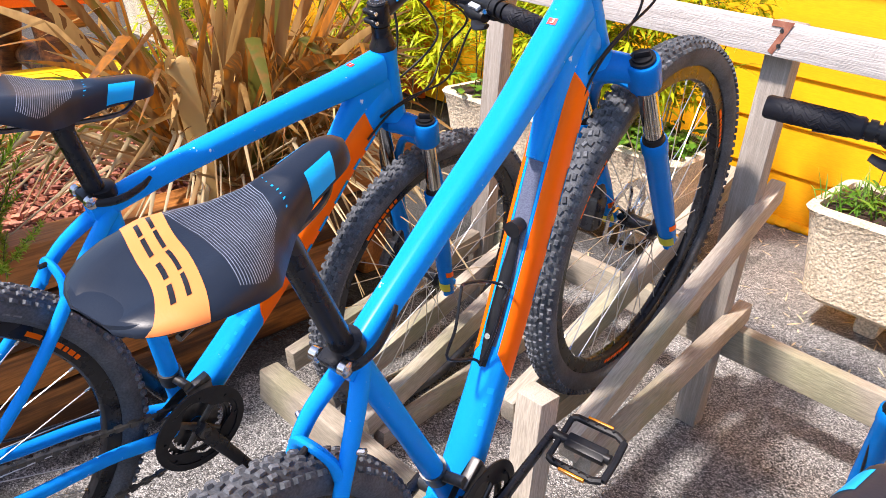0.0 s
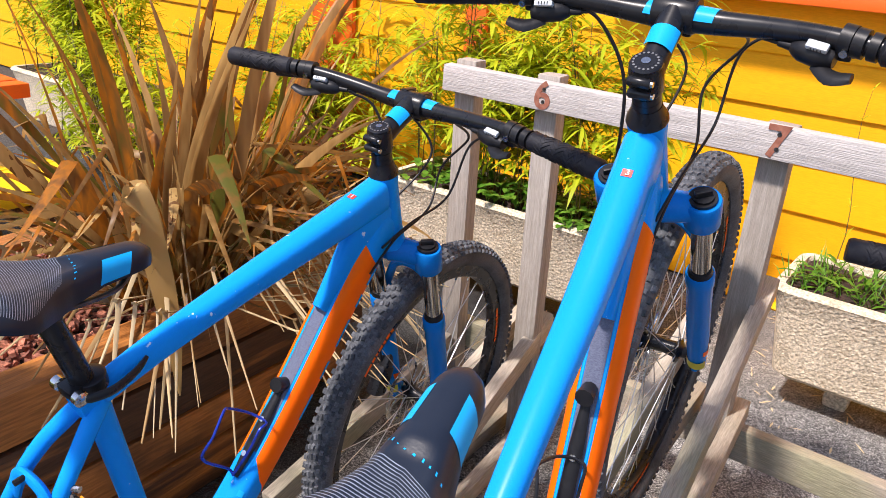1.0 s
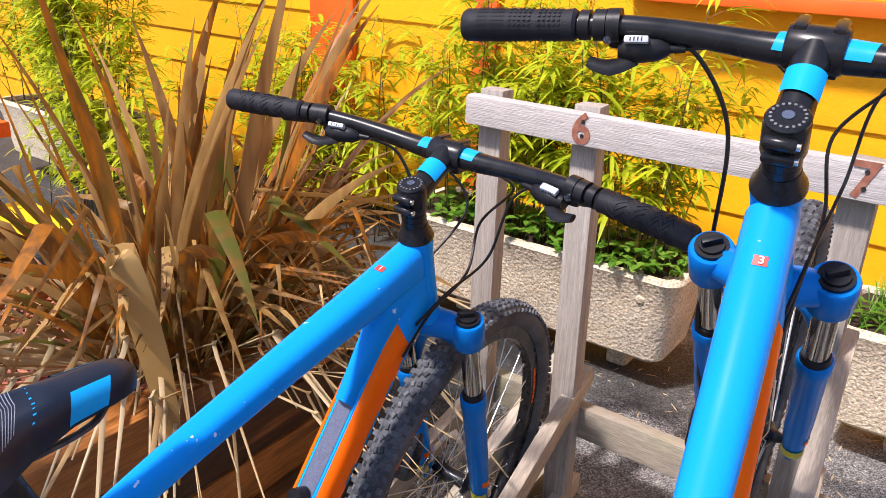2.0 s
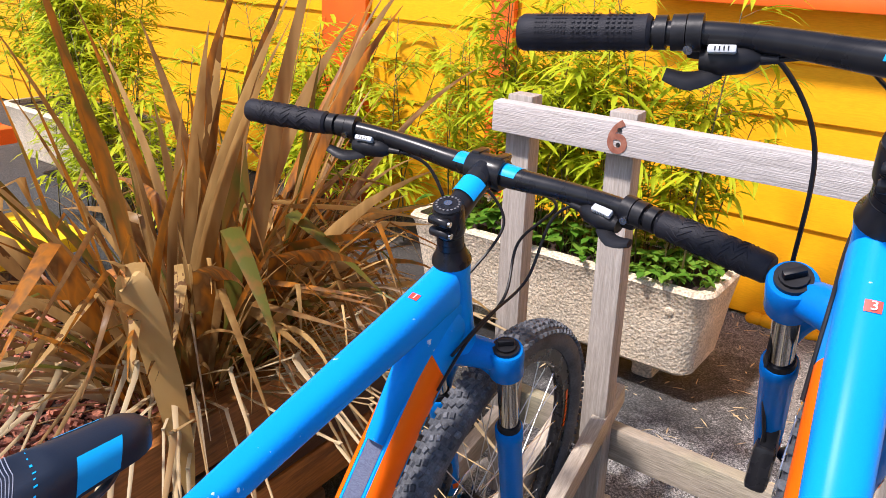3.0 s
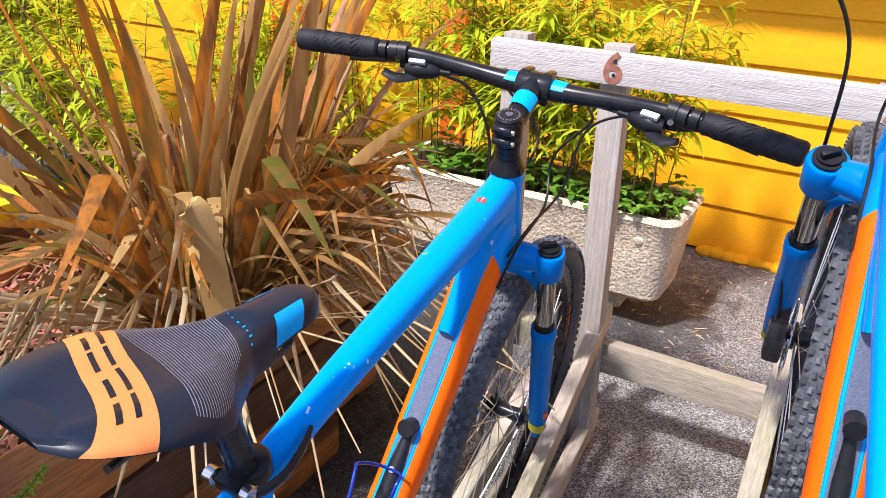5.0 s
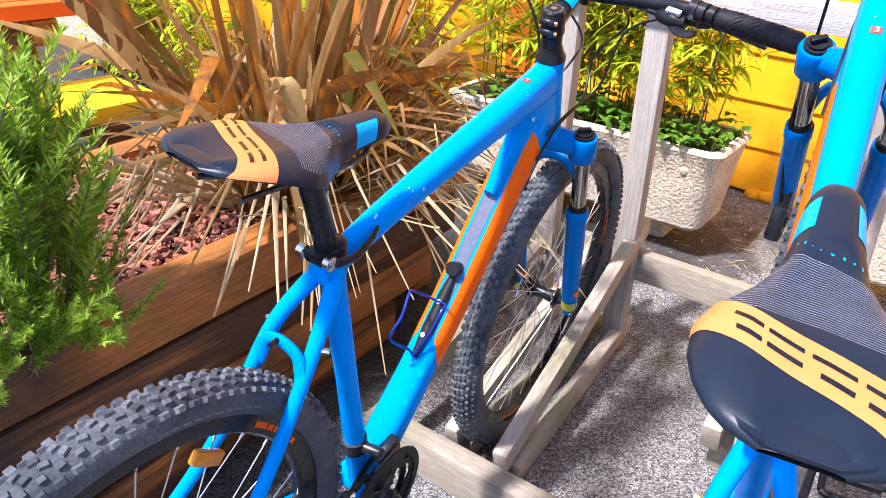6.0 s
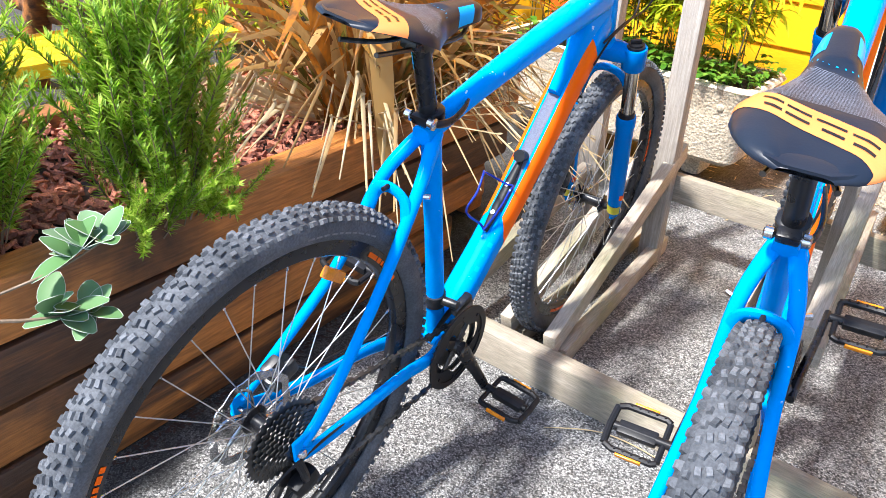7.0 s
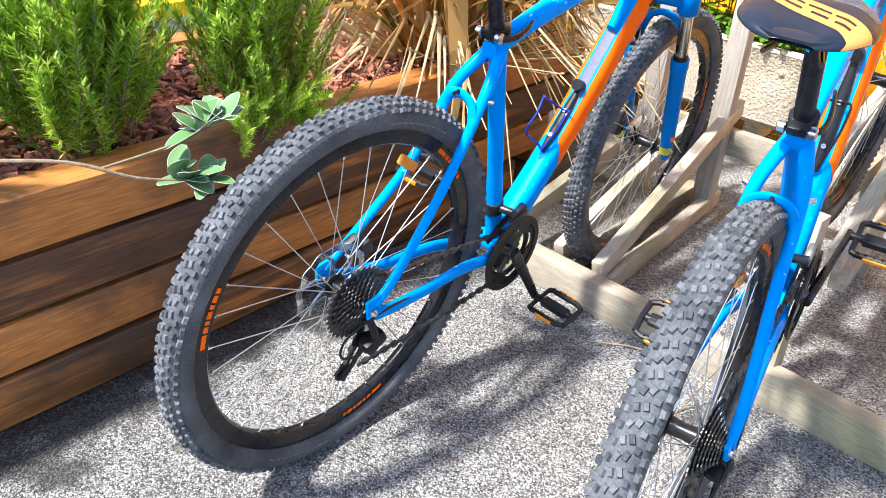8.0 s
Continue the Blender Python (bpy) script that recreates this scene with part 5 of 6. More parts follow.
    cl = piece("collar", "seat_collar", BLACK, collar, bike)
    piece("qr_lever", "release_lever", BLACK, lambda bm: Sweep(smooth_path([size.near(q, 1) for q in ((0.018, 0.265, 0.795), (0.028, 0.275, 0.793), (0.032, 0.305, 0.794), (0.027, 0.340, 0.803), (0.022, 0.358, 0.813))], 5), [0.0035, 0.004, 0.004, 0.0035, 0.0025], [0.005, 0.0065, 0.0068, 0.006, 0.003], side=(1, 0, 0)).skin(bm, 10), cl, "black quick-release lever")
    piece("qr_nut", "release_nut", STEEL, lambda bm: lathe(bm, [(0.005, -0.03), (0.009, -0.028), (0.009, -0.018), (0.004, -0.015), (0.004, 0.016), (0.010, 0.017), (0.010, 0.026), (0.006, 0.028)], 12, Matrix.Translation(clamp + Vector((0, -0.026, -0.005)))), cl)


def fork(bike):
    def crown(bm):
        q = HEAD_LOW - AXIS * 0.016
        for sx in (-1, 1):
            c = CAP + Vector((sx * LEG, 0, 0))
            Sweep(smooth_path([q, q.lerp(c - AXIS * 0.022, 0.45) + AXIS * 0.002, c - AXIS * 0.022], 5), [0.024, 0.024, 0.021], [0.027, 0.023, 0.019], side=AXIS).skin(bm, 14)
            Sweep([c - AXIS * 0.052, c - AXIS * 0.048, c - AXIS * 0.004, c], [0.022, 0.0255, 0.0265, 0.0245], side=(1, 0, 0)).skin(bm, 24)

    fk = shared("crown", "fork_crown", DEEP_BLUE, crown, bike, "blue painted fork crown")
    fdir = (TIP - CAP).normalized()
    for sx in (-1, 1):
        o = Vector((sx * LEG, 0, 0))
        shared("leg%d" % sx, "stanchion", CHROME, lambda bm, o=o: tube(bm, [CAP + o + fdir * 0.03, CAP + o + fdir * 0.24], 0.0152, 20), fk, "polished chrome fork tube")

        def lower(bm, o=o):
            f = lambda s: CAP + o + fdir * s
            Sweep([f(0.178), f(0.181), f(0.205), f(0.215), f(0.38), f(0.44), f(0.482), f(0.492)], [0.0205, 0.0225, 0.0225, 0.0205, 0.0195, 0.0175, 0.0155, 0.012], side=(1, 0, 0)).skin(bm, 20)
            box(bm, (0.012, 0.03, 0.04), Matrix.Translation(FRONT + Vector((o.x * 0.97, -0.002, -0.004))) , 0.004)
        lw = shared("lower%d" % sx, "lower_leg", DEEP_BLUE, lower, bike, "blue fork lower leg")
        low_sweep = Sweep([CAP + o + fdir * 0.178, CAP + o + fdir * 0.38, CAP + o + fdir * 0.482], [0.0208, 0.0198, 0.0162], side=(1, 0, 0))
        shared("seal%d" % sx, "dust_seal", PLASTIC, lambda bm, o=o: tube(bm, [CAP + o + fdir * 0.168, CAP + o + fdir * 0.184], [0.0175, 0.0205], 18), fk)
        shared("tag%d" % sx, "warning_sticker", YELLOWTAG, lambda bm, s=low_sweep: s.patch(bm, 0.86, 0.985, 200, 340, 0.0012, 4, 8), lw, "yellow warning sticker")
        shared("mark%d" % sx, "leg_mark", ORANGE, lambda bm, s=low_sweep, sx=sx: s.patch(bm, 0.66, 0.74, -40, 40, 0.0012, 3, 5, slant=0.05), lw, "orange slanted mark")

        def knob(bm, o=o):
            tube(bm, [CAP + o + AXIS * 0.0, CAP + o + AXIS * 0.005], 0.0195, 22)
            tube(bm, [CAP + o + AXIS * 0.004, CAP + o + AXIS * 0.009], 0.015, 16)
            mm = Matrix.Translation(CAP + o + AXIS * 0.012) @ AXIS.to_track_quat("Z", "Y").to_matrix().to_4x4() @ pose(0, 0, 0, 0, 0, 35)
            box(bm, (0.024, 0.008, 0.012), mm, 0.002)
        shared("knob%d" % sx, "adjuster_cap", PLASTIC, knob, fk, "black adjuster cap")

    def brace(bm):
        f = lambda s, x, y: CAP + Vector((x, y, 0)) + fdir * s
        Sweep(smooth_path([f(0.20, -LEG, 0.014), f(0.15, -0.060, 0.024), f(0.095, -0.038, 0.026), f(0.078, 0, 0.026), f(0.095, 0.038, 0.026), f(0.15, 0.060, 0.024), f(0.20, LEG, 0.014)], 6), 0.0105, 0.0085, side=(0, 1, 0)).skin(bm, 10)

    shared("brace", "fork_brace", DEEP_BLUE, brace, fk, "blue arch between the lower legs")

    def caliper(bm):
        box(bm, (0.03, 0.045, 0.07), pose(-0.062, 1.045, 0.43, -22), 0.009)
        box(bm, (0.022, 0.03, 0.05), pose(-0.06, 1.06, 0.47, -22), 0.006)

    shared("caliper", "brake_caliper", BLACK, caliper, fk)
    shared("brake_hose", "brake_hose", PLASTIC, lambda bm: tube(bm, [(-0.064, 1.05, 0.46), (-0.078, 1.02, 0.60), (-0.078, 0.985, 0.70), (-0.074, 0.985, 0.82), (-0.078, 1.00, 0.95), (-0.12, 1.0, 1.03), (-0.16, 0.98, 1.052), (-0.20, 0.955, 1.06)], 0.0026, 7, 12), fk)


def bars(bike, left_ribbed, rise, reach):
    put = Matrix.Translation(rise) @ Matrix.Diagonal((reach, 1, 1, 1))
    steer = HEAD_TOP
    BARY, BARZ = 0.945, 1.076

    def spacers(bm):
        Sweep([steer, steer + AXIS * 0.004, steer + AXIS * 0.014, steer + AXIS * 0.024], [0.0265, 0.026, 0.021, 0.0185], side=(1, 0, 0)).skin(bm, 24)
        for k in range(2):
            tube(bm, [steer + AXIS * (0.024 + 0.0102 * k), steer + AXIS * (0.0335 + 0.0102 * k)], 0.0178, 20)

    st = shared("spacers", "headset", BLACK, spacers, bike, "black headset cover and spacers")

    def stem(bm):
        top = steer + AXIS * 0.085
        tube(bm, [steer + AXIS * 0.046, steer + AXIS * 0.05, top - AXIS * 0.003, top], [0.019, 0.0205, 0.0205, 0.019], 22)
        mid = steer + AXIS * 0.066
        end = Vector((0, BARY - 0.006, BARZ))
        Sweep(smooth_path([mid, mid.lerp(end, 0.5), end], 4), [0.0185, 0.0165, 0.019], [0.019, 0.0165, 0.019], side=(1, 0, 0)).skin(bm, 16)
        lathe(bm, [(0.0205, -0.026), (0.022, -0.023), (0.022, 0.023), (0.0205, 0.026)], 20, Matrix.Translation((0, BARY, BARZ)))
        for sx in (-1, 1):
            for dz in (-0.019, 0.019):
                box(bm, (0.012, 0.03, 0.010), pose(sx * 0.017, BARY + 0.006, BARZ + dz), 0.003)

    sm = shared("stem", "stem", BLACK, stem, bike, "black alloy stem")
    shared("stem_band", "stem_mark", CYAN, lambda bm: Sweep([Vector((0, 0.888, 1.046)), Vector((0, 0.915, 1.061))], [0.0182, 0.0182], [0.0182, 0.0182], side=(1, 0, 0)).patch(bm, 0.0, 1.0, 20, 150, 0.0012, 3, 8, slant=0.12), sm, "cyan print on the stem")

    def cap(bm):
        t = steer + AXIS * 0.085
        tube(bm, [t, t + AXIS * 0.003, t + AXIS * 0.005], [0.0195, 0.0195, 0.0175], 24)

    shared("top_cap", "top_cap", BLACK, cap, sm)
    shared("top_ring", "cap_print", PRINT, lambda bm: [tube(bm, [steer + AXIS * 0.0895 + (Matrix.Rotation(a * 0.35, 3, AXIS) @ Vector((0.0145, 0, 0))), steer + AXIS * 0.0906 + (Matrix.Rotation(a * 0.35, 3, AXIS) @ Vector((0.0145, 0, 0)))], 0.0016, 5) for a in range(18)], sm, "ring of grey print", kind="stuff")
    shared("cap_bolt", "cap_bolt", STEEL, lambda bm: tube(bm, [steer + AXIS * 0.089, steer + AXIS * 0.0915], 0.0055, 12), sm)

    for q, sx in enumerate((-1, 1)):
        for dz in (-0.019, 0.019):
            shared("face_bolt%d%d" % (q, dz > 0), "face_bolt", STEEL, lambda bm, sx=sx, dz=dz: tube(bm, [(sx * 0.017, BARY + 0.02, BARZ + dz), (sx * 0.017, BARY + 0.025, BARZ + dz)], 0.004, 8), sm)
    for q in (0.056, 0.074):
        c = steer + AXIS * q + Vector((0, -0.0215, -0.004))
        shared("pinch_lug%d" % (q * 1000), "pinch_lug", BLACK, lambda bm, c=c: tube(bm, [c + Vector((-0.014, 0, 0)), c + Vector((-0.012, 0, 0)), c + Vector((0.012, 0, 0)), c + Vector((0.014, 0, 0))], [0.0045, 0.0062, 0.0062, 0.0045], 12), sm)
        shared("pinch_bolt%d" % (q * 1000), "pinch_bolt", STEEL, lambda bm, c=c: tube(bm, [c + Vector((0.0135, 0, 0)), c + Vector((0.017, 0, 0))], 0.0038, 10), sm)
    HS = Sweep([steer + AXIS * 0.002, steer + AXIS * 0.022], [0.0262, 0.0195], side=(1, 0, 0))
    for q, (f, a) in enumerate(((0.25, 266), (0.55, 272))):
        shared("headset_mark%d" % q, "headset_mark", WHITE, lambda bm, f=f, a=a: HS.patch(bm, f, f + 0.24, a, a + 9, 0.0008, 2, 2), st, "small white printed square")
    half = 0.372
    ptsb = lambda s: [(0, BARY, BARZ), (s * 0.05, BARY, BARZ), (s * 0.12, BARY - 0.008, BARZ + 0.006), (s * 0.19, BARY - 0.024, BARZ + 0.012), (s * 0.28, BARY - 0.042, BARZ + 0.010), (s * half, BARY - 0.060, BARZ + 0.006)]
    SW = Sweep(smooth_path([Vector(p) for p in ptsb(-1)[::-1]] + [Vector(p) for p in ptsb(1)[1:]], 5), [0.0111, 0.0111, 0.0114, 0.013, 0.0158, 0.0158, 0.013, 0.0114, 0.0111, 0.0111], side=(0, 0, 1))
    hb = shared("bar", "handlebar", BLACK, lambda bm: SW.skin(bm, 16), bike, "black riser handlebar", m=put)

    for k, (f0, f1) in enumerate(((0.405, 0.462), (0.538, 0.595))):
        shared("bar_mark%d" % k, "bar_mark", CYAN, lambda bm, f0=f0, f1=f1: SW.patch(bm, f0, f1, -75, 75, 0.0008, 6, 6, slant=0.012), hb, "cyan print beside the stem")
    for sx in (-1, 1):
        e = Vector(ptsb(sx)[-1])
        i = Vector(ptsb(sx)[-2])
        d = (e - i).normalized()

        def grip(bm, e=e, d=d):
            a, b = e - d * 0.128, e + d * 0.004
            Sweep([a, a + d * 0.004, a + d * 0.01, a.lerp(b, 0.3), a.lerp(b, 0.6), b - d * 0.02, b - d * 0.004, b], [0.0135, 0.0165, 0.0158, 0.0156, 0.0165, 0.0168, 0.0168, 0.0145], side=(0, 0, 1)).skin(bm, 20)

        gp = shared("grip%d" % sx, "grip", RUBBER, grip, bike, "black rubber grip", m=put)

        def pattern(bm, e=e, d=d, sx=sx):
            G = Sweep([e - d * 0.115, e - d * 0.05, e - d * 0.012], [0.0159, 0.0166, 0.0169], side=(0, 0, 1))
            if left_ribbed and sx < 0:
                for k in range(22):
                    f = 0.03 + k * 0.043
                    for a in range(0, 360, 15):
                        if k % 6 == 5:
                            continue
                        G.patch(bm, f, f + 0.026, a, a + 9, 0.0009, 1, 1)
            else:
                for k in range(9):
                    for a in range(-180, 180, 30):
                        pts = [G.point(0.03 + 0.1 * k + 0.013 * j, radians(a + 5.0 * j * (1 if k % 2 else -1)), 0.0001) for j in range(9)]
                        Sweep(pts, 0.0007).skin(bm, 4)
        shared("grip_pattern%d%d" % (sx, left_ribbed), "grip_pattern", RUBBER, pattern, gp)
        c = e - d * 0.148
        shared("lock_ring%d" % sx, "lock_ring", PLASTIC, lambda bm, c=c, d=d: [tube(bm, [c + d * 0.006, c + d * 0.017], 0.0150, 18), tube(bm, [c - d * 0.012, c + d * 0.001], 0.0158, 18)], hb)

        def brake(bm, c=c, d=d, sx=sx):
            k = c - d * 0.02
            tube(bm, [k - d * 0.007, k + d * 0.007], 0.0166, 18)
            box(bm, (0.016, 0.02, 0.024), Matrix.Translation(k + Vector((0, 0.012, -0.014))), 0.004)
            Sweep(smooth_path([k + Vector((-sx * 0.012, 0.018, -0.016)), k + Vector((sx * 0.005, 0.032, -0.021)), k + Vector((sx * 0.02, 0.042, -0.022))], 3), [0.009, 0.011, 0.008], side=(0, 0, 1)).skin(bm, 10)
        bk = shared("brake%d" % sx, "brake_mount", PLASTIC, brake, bike, "black brake lever mount", m=put)
        shared("lever%d" % sx, "brake_lever", BLACK, lambda bm, c=c, sx=sx: Sweep(smooth_path([c + Vector((sx * 0.0, 0.04, -0.02)), c + Vector((sx * 0.03, 0.052, -0.026)), c + Vector((sx * 0.06, 0.044, -0.03)), c + Vector((sx * 0.095, 0.036, -0.033))], 4), [0.006, 0.005, 0.005, 0.006], [0.005, 0.004, 0.004, 0.005], side=(0, 0, 1)).skin(bm, 8), bk, "black brake lever blade")
        shared("clamp_bolt%d" % sx, "clamp_bolt", STEEL, lambda bm, c=c, d=d: tube(bm, [c - d * 0.02 + Vector((0, -0.014, -0.008)), c - d * 0.02 + Vector((0, -0.019, -0.009))], 0.0046, 12), bk)

        def shifter(bm, c=c, d=d, sx=sx):
            k = c - d * 0.048 + Vector((0, -0.004, -0.022))
            Sweep(smooth_path([k + d * 0.02, k, k - d * 0.022, k - d * 0.034], 3), [0.010, 0.0145, 0.0125, 0.006], [0.011, 0.017, 0.013, 0.006], side=(0, 0, 1)).skin(bm, 12)
            Sweep(smooth_path([k + Vector((0, -0.006, -0.010)), k + d * 0.022 + Vector((0, -0.02, -0.013)), k + d * 0.045 + Vector((0, -0.022, -0.006))], 4), [0.008, 0.011, 0.007], [0.004, 0.005, 0.004], side=(0, 1, 0.4)).skin(bm, 8)
            tube(bm, [k - d * 0.03, k - d * 0.05], [0.0055, 0.004], 10)
        sh = shared("shifter%d" % sx, "shifter", PLASTIC, shifter, bike, "black gear shifter pod", m=put)
        mx = d.to_track_quat("X", "Z").to_matrix().to_4x4()
        mx.translation = c - d * 0.050 + Vector((0, -0.016, -0.009))
        shared("window%d" % sx, "gear_window", GAUGE, lambda bm: box(bm, (0.026, 0.010, 0.007), pose(0, 0, 0, 35), 0.002), sh, "pale grey gear indicator window", m=mx)
        shared("window_bar%d" % sx, "gauge_mark", BLACK, lambda bm: [box(bm, (0.0012, 0.0106, 0.004), pose(x, 0, 0, 35), 0.0) for x in (-0.006, -0.002, 0.002, 0.006)], sh, kind="stuff", m=mx)
        s = c - d * 0.098 + Vector((0, -0.004, -0.022))
        if sx > 0:
            runs = [[s, s + Vector((-0.05, 0.03, -0.008)), Vector((0.07, 1.03, 1.02)), Vector((0.02, 1.035, 0.95)), Vector((0.035, 0.985, 0.885)), Vector((0.034, 0.89, 0.85)), Vector((0.032, 0.83, 0.80))],
                    [s + Vector((0.06, 0.03, 0)), Vector((0.14, 1.03, 1.05)), Vector((0.06, 1.06, 1.0)), Vector((0.045, 1.03, 0.9)), Vector((0.036, 0.93, 0.87)), Vector((0.03, 0.86, 0.84))]]
        else:
            runs = [[s, s + Vector((0.06, 0.035, -0.004)), Vector((-0.06, 1.03, 1.03)), Vector((-0.015, 1.05, 0.965)), Vector((-0.035, 0.98, 0.885)), Vector((-0.034, 0.89, 0.86)), Vector((-0.033, 0.82, 0.80))]]
        for q, run in enumerate(runs):
            shared("cable%d%d" % (sx, q), "cable", PLASTIC, lambda bm, run=run: tube(bm, run, 0.0023, 7, 11), hb)


def cranks(bike, angle, size):
    BB = size.bb
    a = radians(angle)
    arm_dir = Vector((0, math.cos(a), math.sin(a)))

    def rings(bm):
        for teeth, x in ((42, 0.052), (32, 0.045), (24, 0.038)):
            gear(bm, teeth, 0.0127 * teeth / 6.283, x, 0.002, 0.84 if teeth > 30 else 0.35)
        for k in range(4):
            q = k * math.pi / 2 + 0.4
            Sweep([(0.05, 0.012 * math.cos(q), 0.012 * math.sin(q)), (0.05, 0.045 * math.cos(q), 0.045 * math.sin(q)), (0.051, 0.074 * math.cos(q), 0.074 * math.sin(q))], [0.009, 0.007, 0.006], 0.004, side=(0, -math.sin(q), math.cos(q))).skin(bm, 8)

    cs = shared("chainrings", "chainset", DARKSTEEL, rings, bike, "black triple chainset", m=Matrix.Translation(BB) @ Matrix.Rotation(a, 4, "X"))
    def plate(bm):
        n = 48
        rows = []
        for j in range(n):
            q = 2 * math.pi * j / n
            deep = 0.060 + 0.010 * math.cos(4 * q + 1.2)
            rows.append([bm.verts.new((x, r * math.cos(q), r * math.sin(q))) for r, x in ((deep, 0.0535), (0.0805, 0.0535), (0.0805, 0.056), (deep, 0.056))])
        for j in range(n):
            for k in range(4):
                bm.faces.new((rows[j][k], rows[j][(k + 1) % 4], rows[(j + 1) % n][(k + 1) % 4], rows[(j + 1) % n][k]))
        for j in range(8):
            q = j * math.pi / 4 + 0.2
            tube(bm, [(0.056, 0.0745 * math.cos(q), 0.0745 * math.sin(q)), (0.0585, 0.0745 * math.cos(q), 0.0745 * math.sin(q))], 0.0035, 8)

    shared("ring_plate", "ring_plate", PLASTIC, plate, cs, "black plastic plate over the chainrings")
    shared("guard", "chain_guard", PLASTIC, lambda bm: lathe(bm, [(0.078, 0.055), (0.0925, 0.055), (0.0935, 0.057), (0.0925, 0.0585), (0.078, 0.0585)], 48, close=True), cs, "black plastic chain guard")
    shared("spindle", "spindle", DARKSTEEL, lambda bm: lathe(bm, [(0.012, -0.066), (0.014, -0.06), (0.014, 0.068), (0.012, 0.074)], 16), cs)
    for sx, sg in ((1, 1), (-1, -1)):
        def arm(bm, sx=sx, sg=sg):
            d = Vector((0, sg, 0))
            Sweep(smooth_path([Vector((sx * 0.066, -sg * 0.014, 0)), Vector((sx * 0.068, sg * 0.02, 0)), Vector((sx * 0.076, sg * 0.09, 0)), Vector((sx * 0.083, sg * 0.16, 0)), Vector((sx * 0.084, sg * 0.184, 0))], 4), [0.013, 0.0165, 0.013, 0.012, 0.008], [0.007, 0.0095, 0.0075, 0.007, 0.006], side=(0, 0, 1)).skin(bm, 12)
        ar = shared("arm%d" % sx, "crank_arm", BLACK, arm, bike, m=Matrix.Translation(BB) @ Matrix.Rotation(a, 4, "X"))

        def pedal(bm, sx=sx):
            w, ln = 0.095, 0.088
            tube(bm, [(0, 0, 0), (sx * 0.1, 0, 0)], 0.0085, 12)
            for y in (-ln / 2, ln / 2):
                tube(bm, [(sx * 0.012, y * 0.9, 0), (sx * 0.02, y, 0), (sx * 0.09, y, 0), (sx * 0.104, y * 0.86, 0)], 0.0065, 8)
                for k in range(5):
                    tube(bm, [(sx * (0.024 + 0.015 * k), y, 0.004), (sx * (0.024 + 0.015 * k), y, 0.010)], 0.002, 5)
            tube(bm, [(sx * 0.012, -ln / 2 * 0.9, 0), (sx * 0.012, ln / 2 * 0.9, 0)], 0.0055, 8)
            tube(bm, [(sx * 0.106, -ln / 2 * 0.86, 0), (sx * 0.108, 0, 0), (sx * 0.106, ln / 2 * 0.86, 0)], 0.0065, 8)
            box(bm, (0.07, 0.026, 0.016), pose(sx * 0.058, 0, 0), 0.004)
        pd = shared("pedal%d" % sx, "pedal", PLASTIC, pedal, bike, "black platform pedal", m=Matrix.Translation(BB) @ Matrix.Rotation(a, 4, "X") @ Matrix.Translation((sx * 0.088, sg * 0.174, 0)) @ Matrix.Rotation(-a + 0.15, 4, "X"))
        for y in (-1, 1):
            shared("pedal_reflector%d%d" % (sx, y), "reflector", AMBER, lambda bm, sx=sx, y=y: box(bm, (0.045, 0.004, 0.009), pose(sx * 0.058, y * 0.0515, 0), 0.001), pd, "amber pedal reflector")
    # chain: two runs of small links
    def chain(bm):
        ra, rb = 0.064, 0.040
        x = 0.046
        def run(p, q, sag):
            n = int((q - p).length / 0.0127)
            for i in range(n):
                c = p.lerp(q, (i + 0.5) / n) - Vector((0, 0, sag * math.sin(math.pi * (i + 0.5) / n)))
                ang = math.atan2(q.z - p.z, q.y - p.y)
                box(bm, (0.0090 if i % 2 else 0.0050, 0.0135 if i % 2 else 0.0125, 0.0092 if i % 2 else 0.0056), Matrix.Translation(c) @ Matrix.Rotation(ang, 4, "X"), 0.0)
        run(Vector((0.030, 0.0, REAR.z + rb)), Vector((x, BB.y, BB.z + ra)), 0.003)
        run(Vector((0.030, 0.02, REAR.z - 0.165)), Vector((x, BB.y - 0.01, BB.z - ra)), 0.006)
        run(Vector((0.030, -rb, REAR.z - 0.01)), Vector((0.032, 0.018, REAR.z - 0.085)), 0.0)
        run(Vector((0.032, 0.005, REAR.z - 0.09)), Vector((0.032, -0.02, REAR.z - 0.155)), 0.0)
        for c0, c1, r in ((60, -60, ra),):
            for i in range(16):
                q = radians(80 - 160 * i / 15)
                box(bm, (0.006, 0.0115, 0.0075), Matrix.Translation((x, BB.y + r * math.cos(q), BB.z + r * math.sin(q))) @ Matrix.Rotation(q + math.pi / 2, 4, "X"), 0.0)
    shared("chain" + size.tag, "chain", DARKSTEEL, chain, bike, "oily steel chain", kind="stuff", smooth=False)

    def derailleur(bm):
        tube(bm, [(0.068, -0.004, 0.352), (0.076, 0.004, 0.325), (0.072, 0.014, 0.30)], [0.008, 0.007], 8, 3)
        box(bm, (0.028, 0.05, 0.032), pose(0.062, 0.02, 0.285, 25), 0.009)
        box(bm, (0.02, 0.045, 0.025), pose(0.05, 0.028, 0.268, 25), 0.008)
        for x in (0.026, 0.040):
            Sweep(smooth_path([(x, 0.025, 0.29), (x, 0.01, 0.245), (x, -0.03, 0.198)], 3), [0.010, 0.008, 0.011], 0.0016, side=(0, 1, 0)).skin(bm, 8)
        for y, z in ((0.014, 0.272), (-0.022, 0.208)):
            lathe(bm, [(0.017, 0.031), (0.019, 0.033), (0.017, 0.035)], 12, Matrix.Translation((0, y, z)))

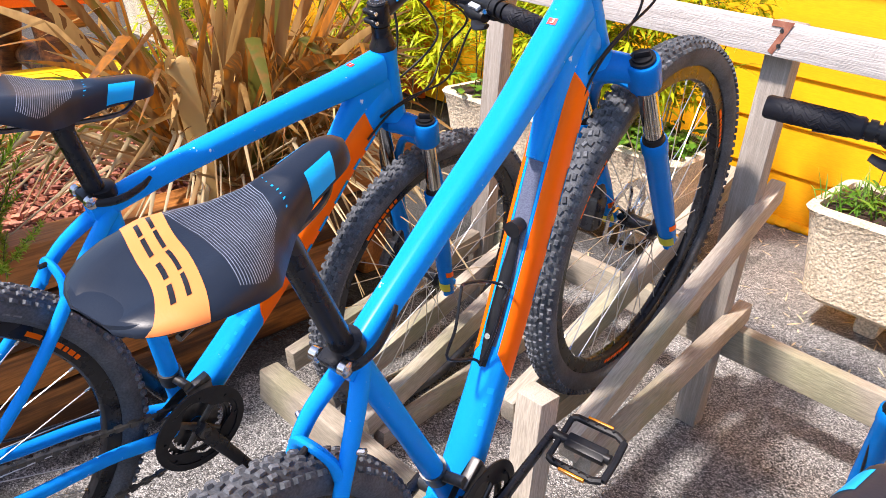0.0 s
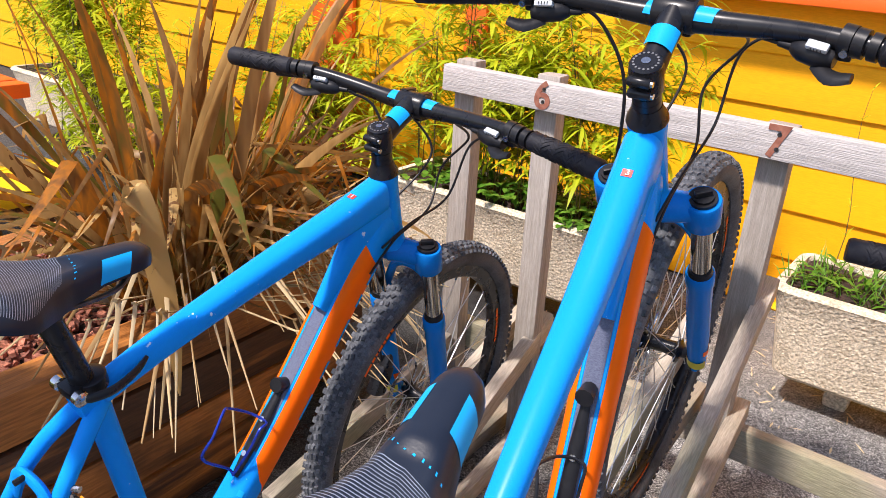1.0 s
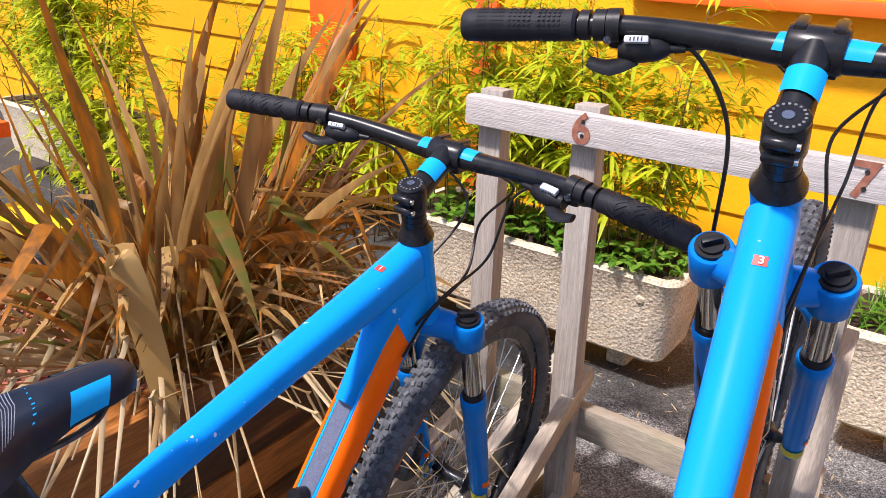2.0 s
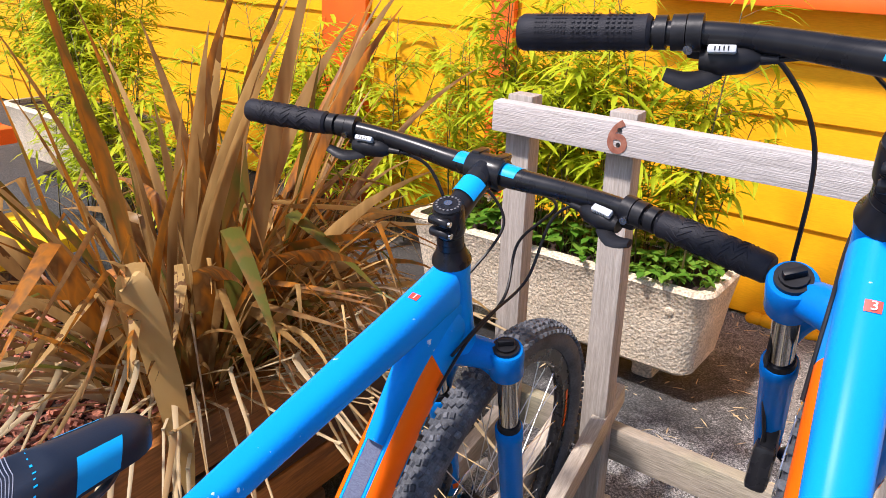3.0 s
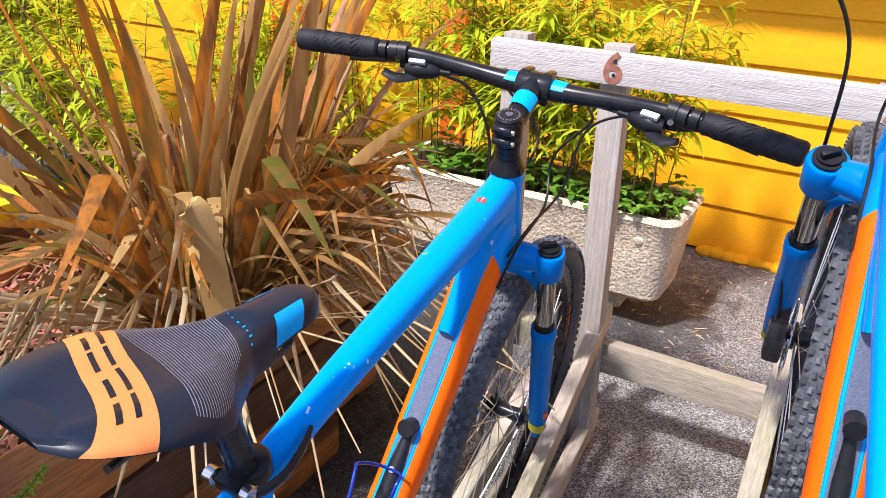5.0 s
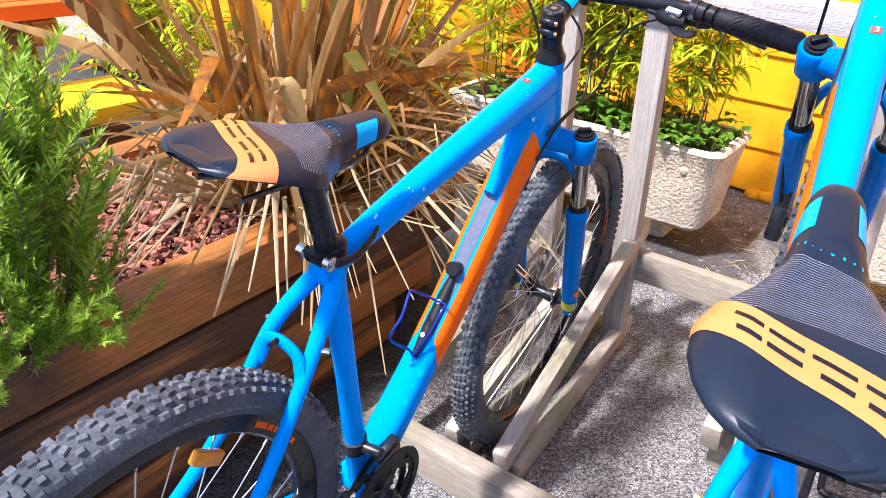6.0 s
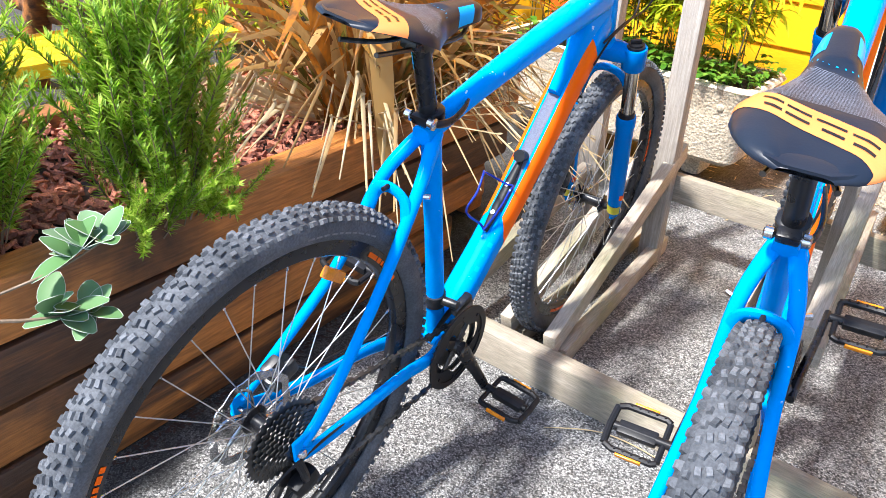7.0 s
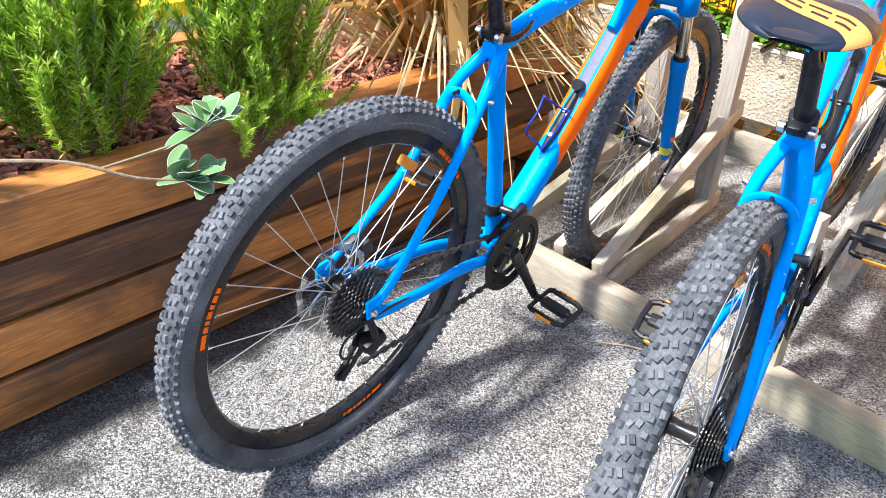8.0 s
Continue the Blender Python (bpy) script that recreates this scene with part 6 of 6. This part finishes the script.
    dr = shared("derailleur", "rear_derailleur", PLASTIC, derailleur, bike, "black rear derailleur")
    shared("dr_cable", "gear_cable", PLASTIC, lambda bm: tube(bm, [(0.062, 0.12, 0.345), (0.075, 0.02, 0.36), (0.074, -0.06, 0.34), (0.068, -0.065, 0.295), (0.064, -0.02, 0.27), (0.062, 0.0, 0.278)], 0.0024, 7, 6), dr)

    def front_mech(bm):
        q = BB - Vector((0, 0.437, 0.306))
        box(bm, (0.016, 0.05, 0.022), Matrix.Translation(q) @ pose(0.046, 0.437, 0.405, 25), 0.004)
        for x in (0.034, 0.056):
            Sweep(smooth_path([q + Vector((x, 0.36, 0.352)), q + Vector((x, 0.41, 0.388)), q + Vector((x, 0.46, 0.402))], 3), [0.009, 0.012, 0.011], 0.0012, side=(0, 0.4, 1)).skin(bm, 8)
        tube(bm, [q + Vector((0.0, 0.408, 0.412)), q + Vector((0.05, 0.415, 0.415))], 0.009, 10)
        tube(bm, [q + Vector((0.0, 0.414, 0.398)), q + Vector((0.0, 0.407, 0.424))], 0.0215, 18)

    shared("front_mech" + size.tag, "front_derailleur", DARKSTEEL, front_mech, bike, "greasy front derailleur")

    def rear_caliper(bm):
        box(bm, (0.028, 0.06, 0.034), pose(-0.052, 0.075, 0.40, 25), 0.009)
        box(bm, (0.02, 0.035, 0.03), pose(-0.05, 0.055, 0.425, 25), 0.007)

    shared("rear_caliper", "rear_caliper", DARKSTEEL, rear_caliper, bike, "grey brake caliper")
    shared("rear_hose" + size.tag, "brake_line", PLASTIC, lambda bm: tube(bm, [(-0.052, 0.10, 0.405), (-0.06, 0.16, 0.36), (-0.056, 0.26, 0.347), (-0.045, 0.36, 0.33)], 0.0026, 7, 5), bike)
    # reflector between the spokes
    shared("reflector", "wheel_reflector", AMBER, lambda bm: box(bm, (0.012, 0.05, 0.02), pose(0.004, 0.12, 0.60, -35), 0.004), bike, "amber wheel reflector")


def bicycle(m, label, sticker, cage_paint, crank, ribbed, size, seat, lift=(0, 0, 0), rise=(0, 0, 0), steer=0.0, reach=1.0):
    b = thing("mountain_bike", m, label, "bicycle", "mountain bikes in the rack")
    lift = Vector(lift)
    frame_tubes(b, sticker, cage_paint, lift, size)
    saddle(b, lift, seat)
    cranks(b, crank, size)
    wheel(b, "rear_wheel", REAR, True, "black-rimmed wheel with orange decals")
    fixed = set(b.children)
    fork(b)
    bars(b, ribbed, rise, reach)
    wheel(b, "front_wheel", FRONT, False, "black-rimmed wheel with orange decals")
    # all that turns with the handlebar
    turn = Matrix.Translation(HEAD_TOP) @ Matrix.Rotation(radians(steer), 4, AXIS) @ Matrix.Translation(-HEAD_TOP)
    for ob in b.children:
        if ob not in fixed:
            ob.matrix_basis = turn @ ob.matrix_basis
    return b


bike_a = bicycle(pose(-0.3715, 0.9268, 0.005, -0.5, 5.2, 2.9), "bright blue and orange mountain bike with a blue bottle cage", "1", CAGEBLUE, -56, 0, LARGE, pose(-0.012, 0.005, -0.010, -1.4, 1.0, -3.3) @ Matrix.Diagonal((0.98, 1.06, 1, 1)), (0, 0.020, 0.016), (0, 0, 0), 1.3)
bike_b = bicycle(pose(0.2556, 1.1825, 0.0308, 16.22, -0.72, 8.84) @ Matrix.Scale(0.96, 4), "blue and orange mountain bike, front wheel raised in the rack", "3", BLACK, 11, 1, SMALL, pose(0.002, -0.032, -0.014, 0.5, 4.0, 2.0) @ Matrix.Diagonal((0.96, 1.03, 1, 1)), (0, 0.044, 0.030), (0.006, -0.004, -0.002), -4.8, 0.91)
bike_c = copy_thing(bike_a, pose(0.655, 1.06, 0.0, 0, 5.0, 1.0) @ Matrix.Scale(0.92, 4))
tagged(bike_c, "blue mountain bike with a black patterned grip")
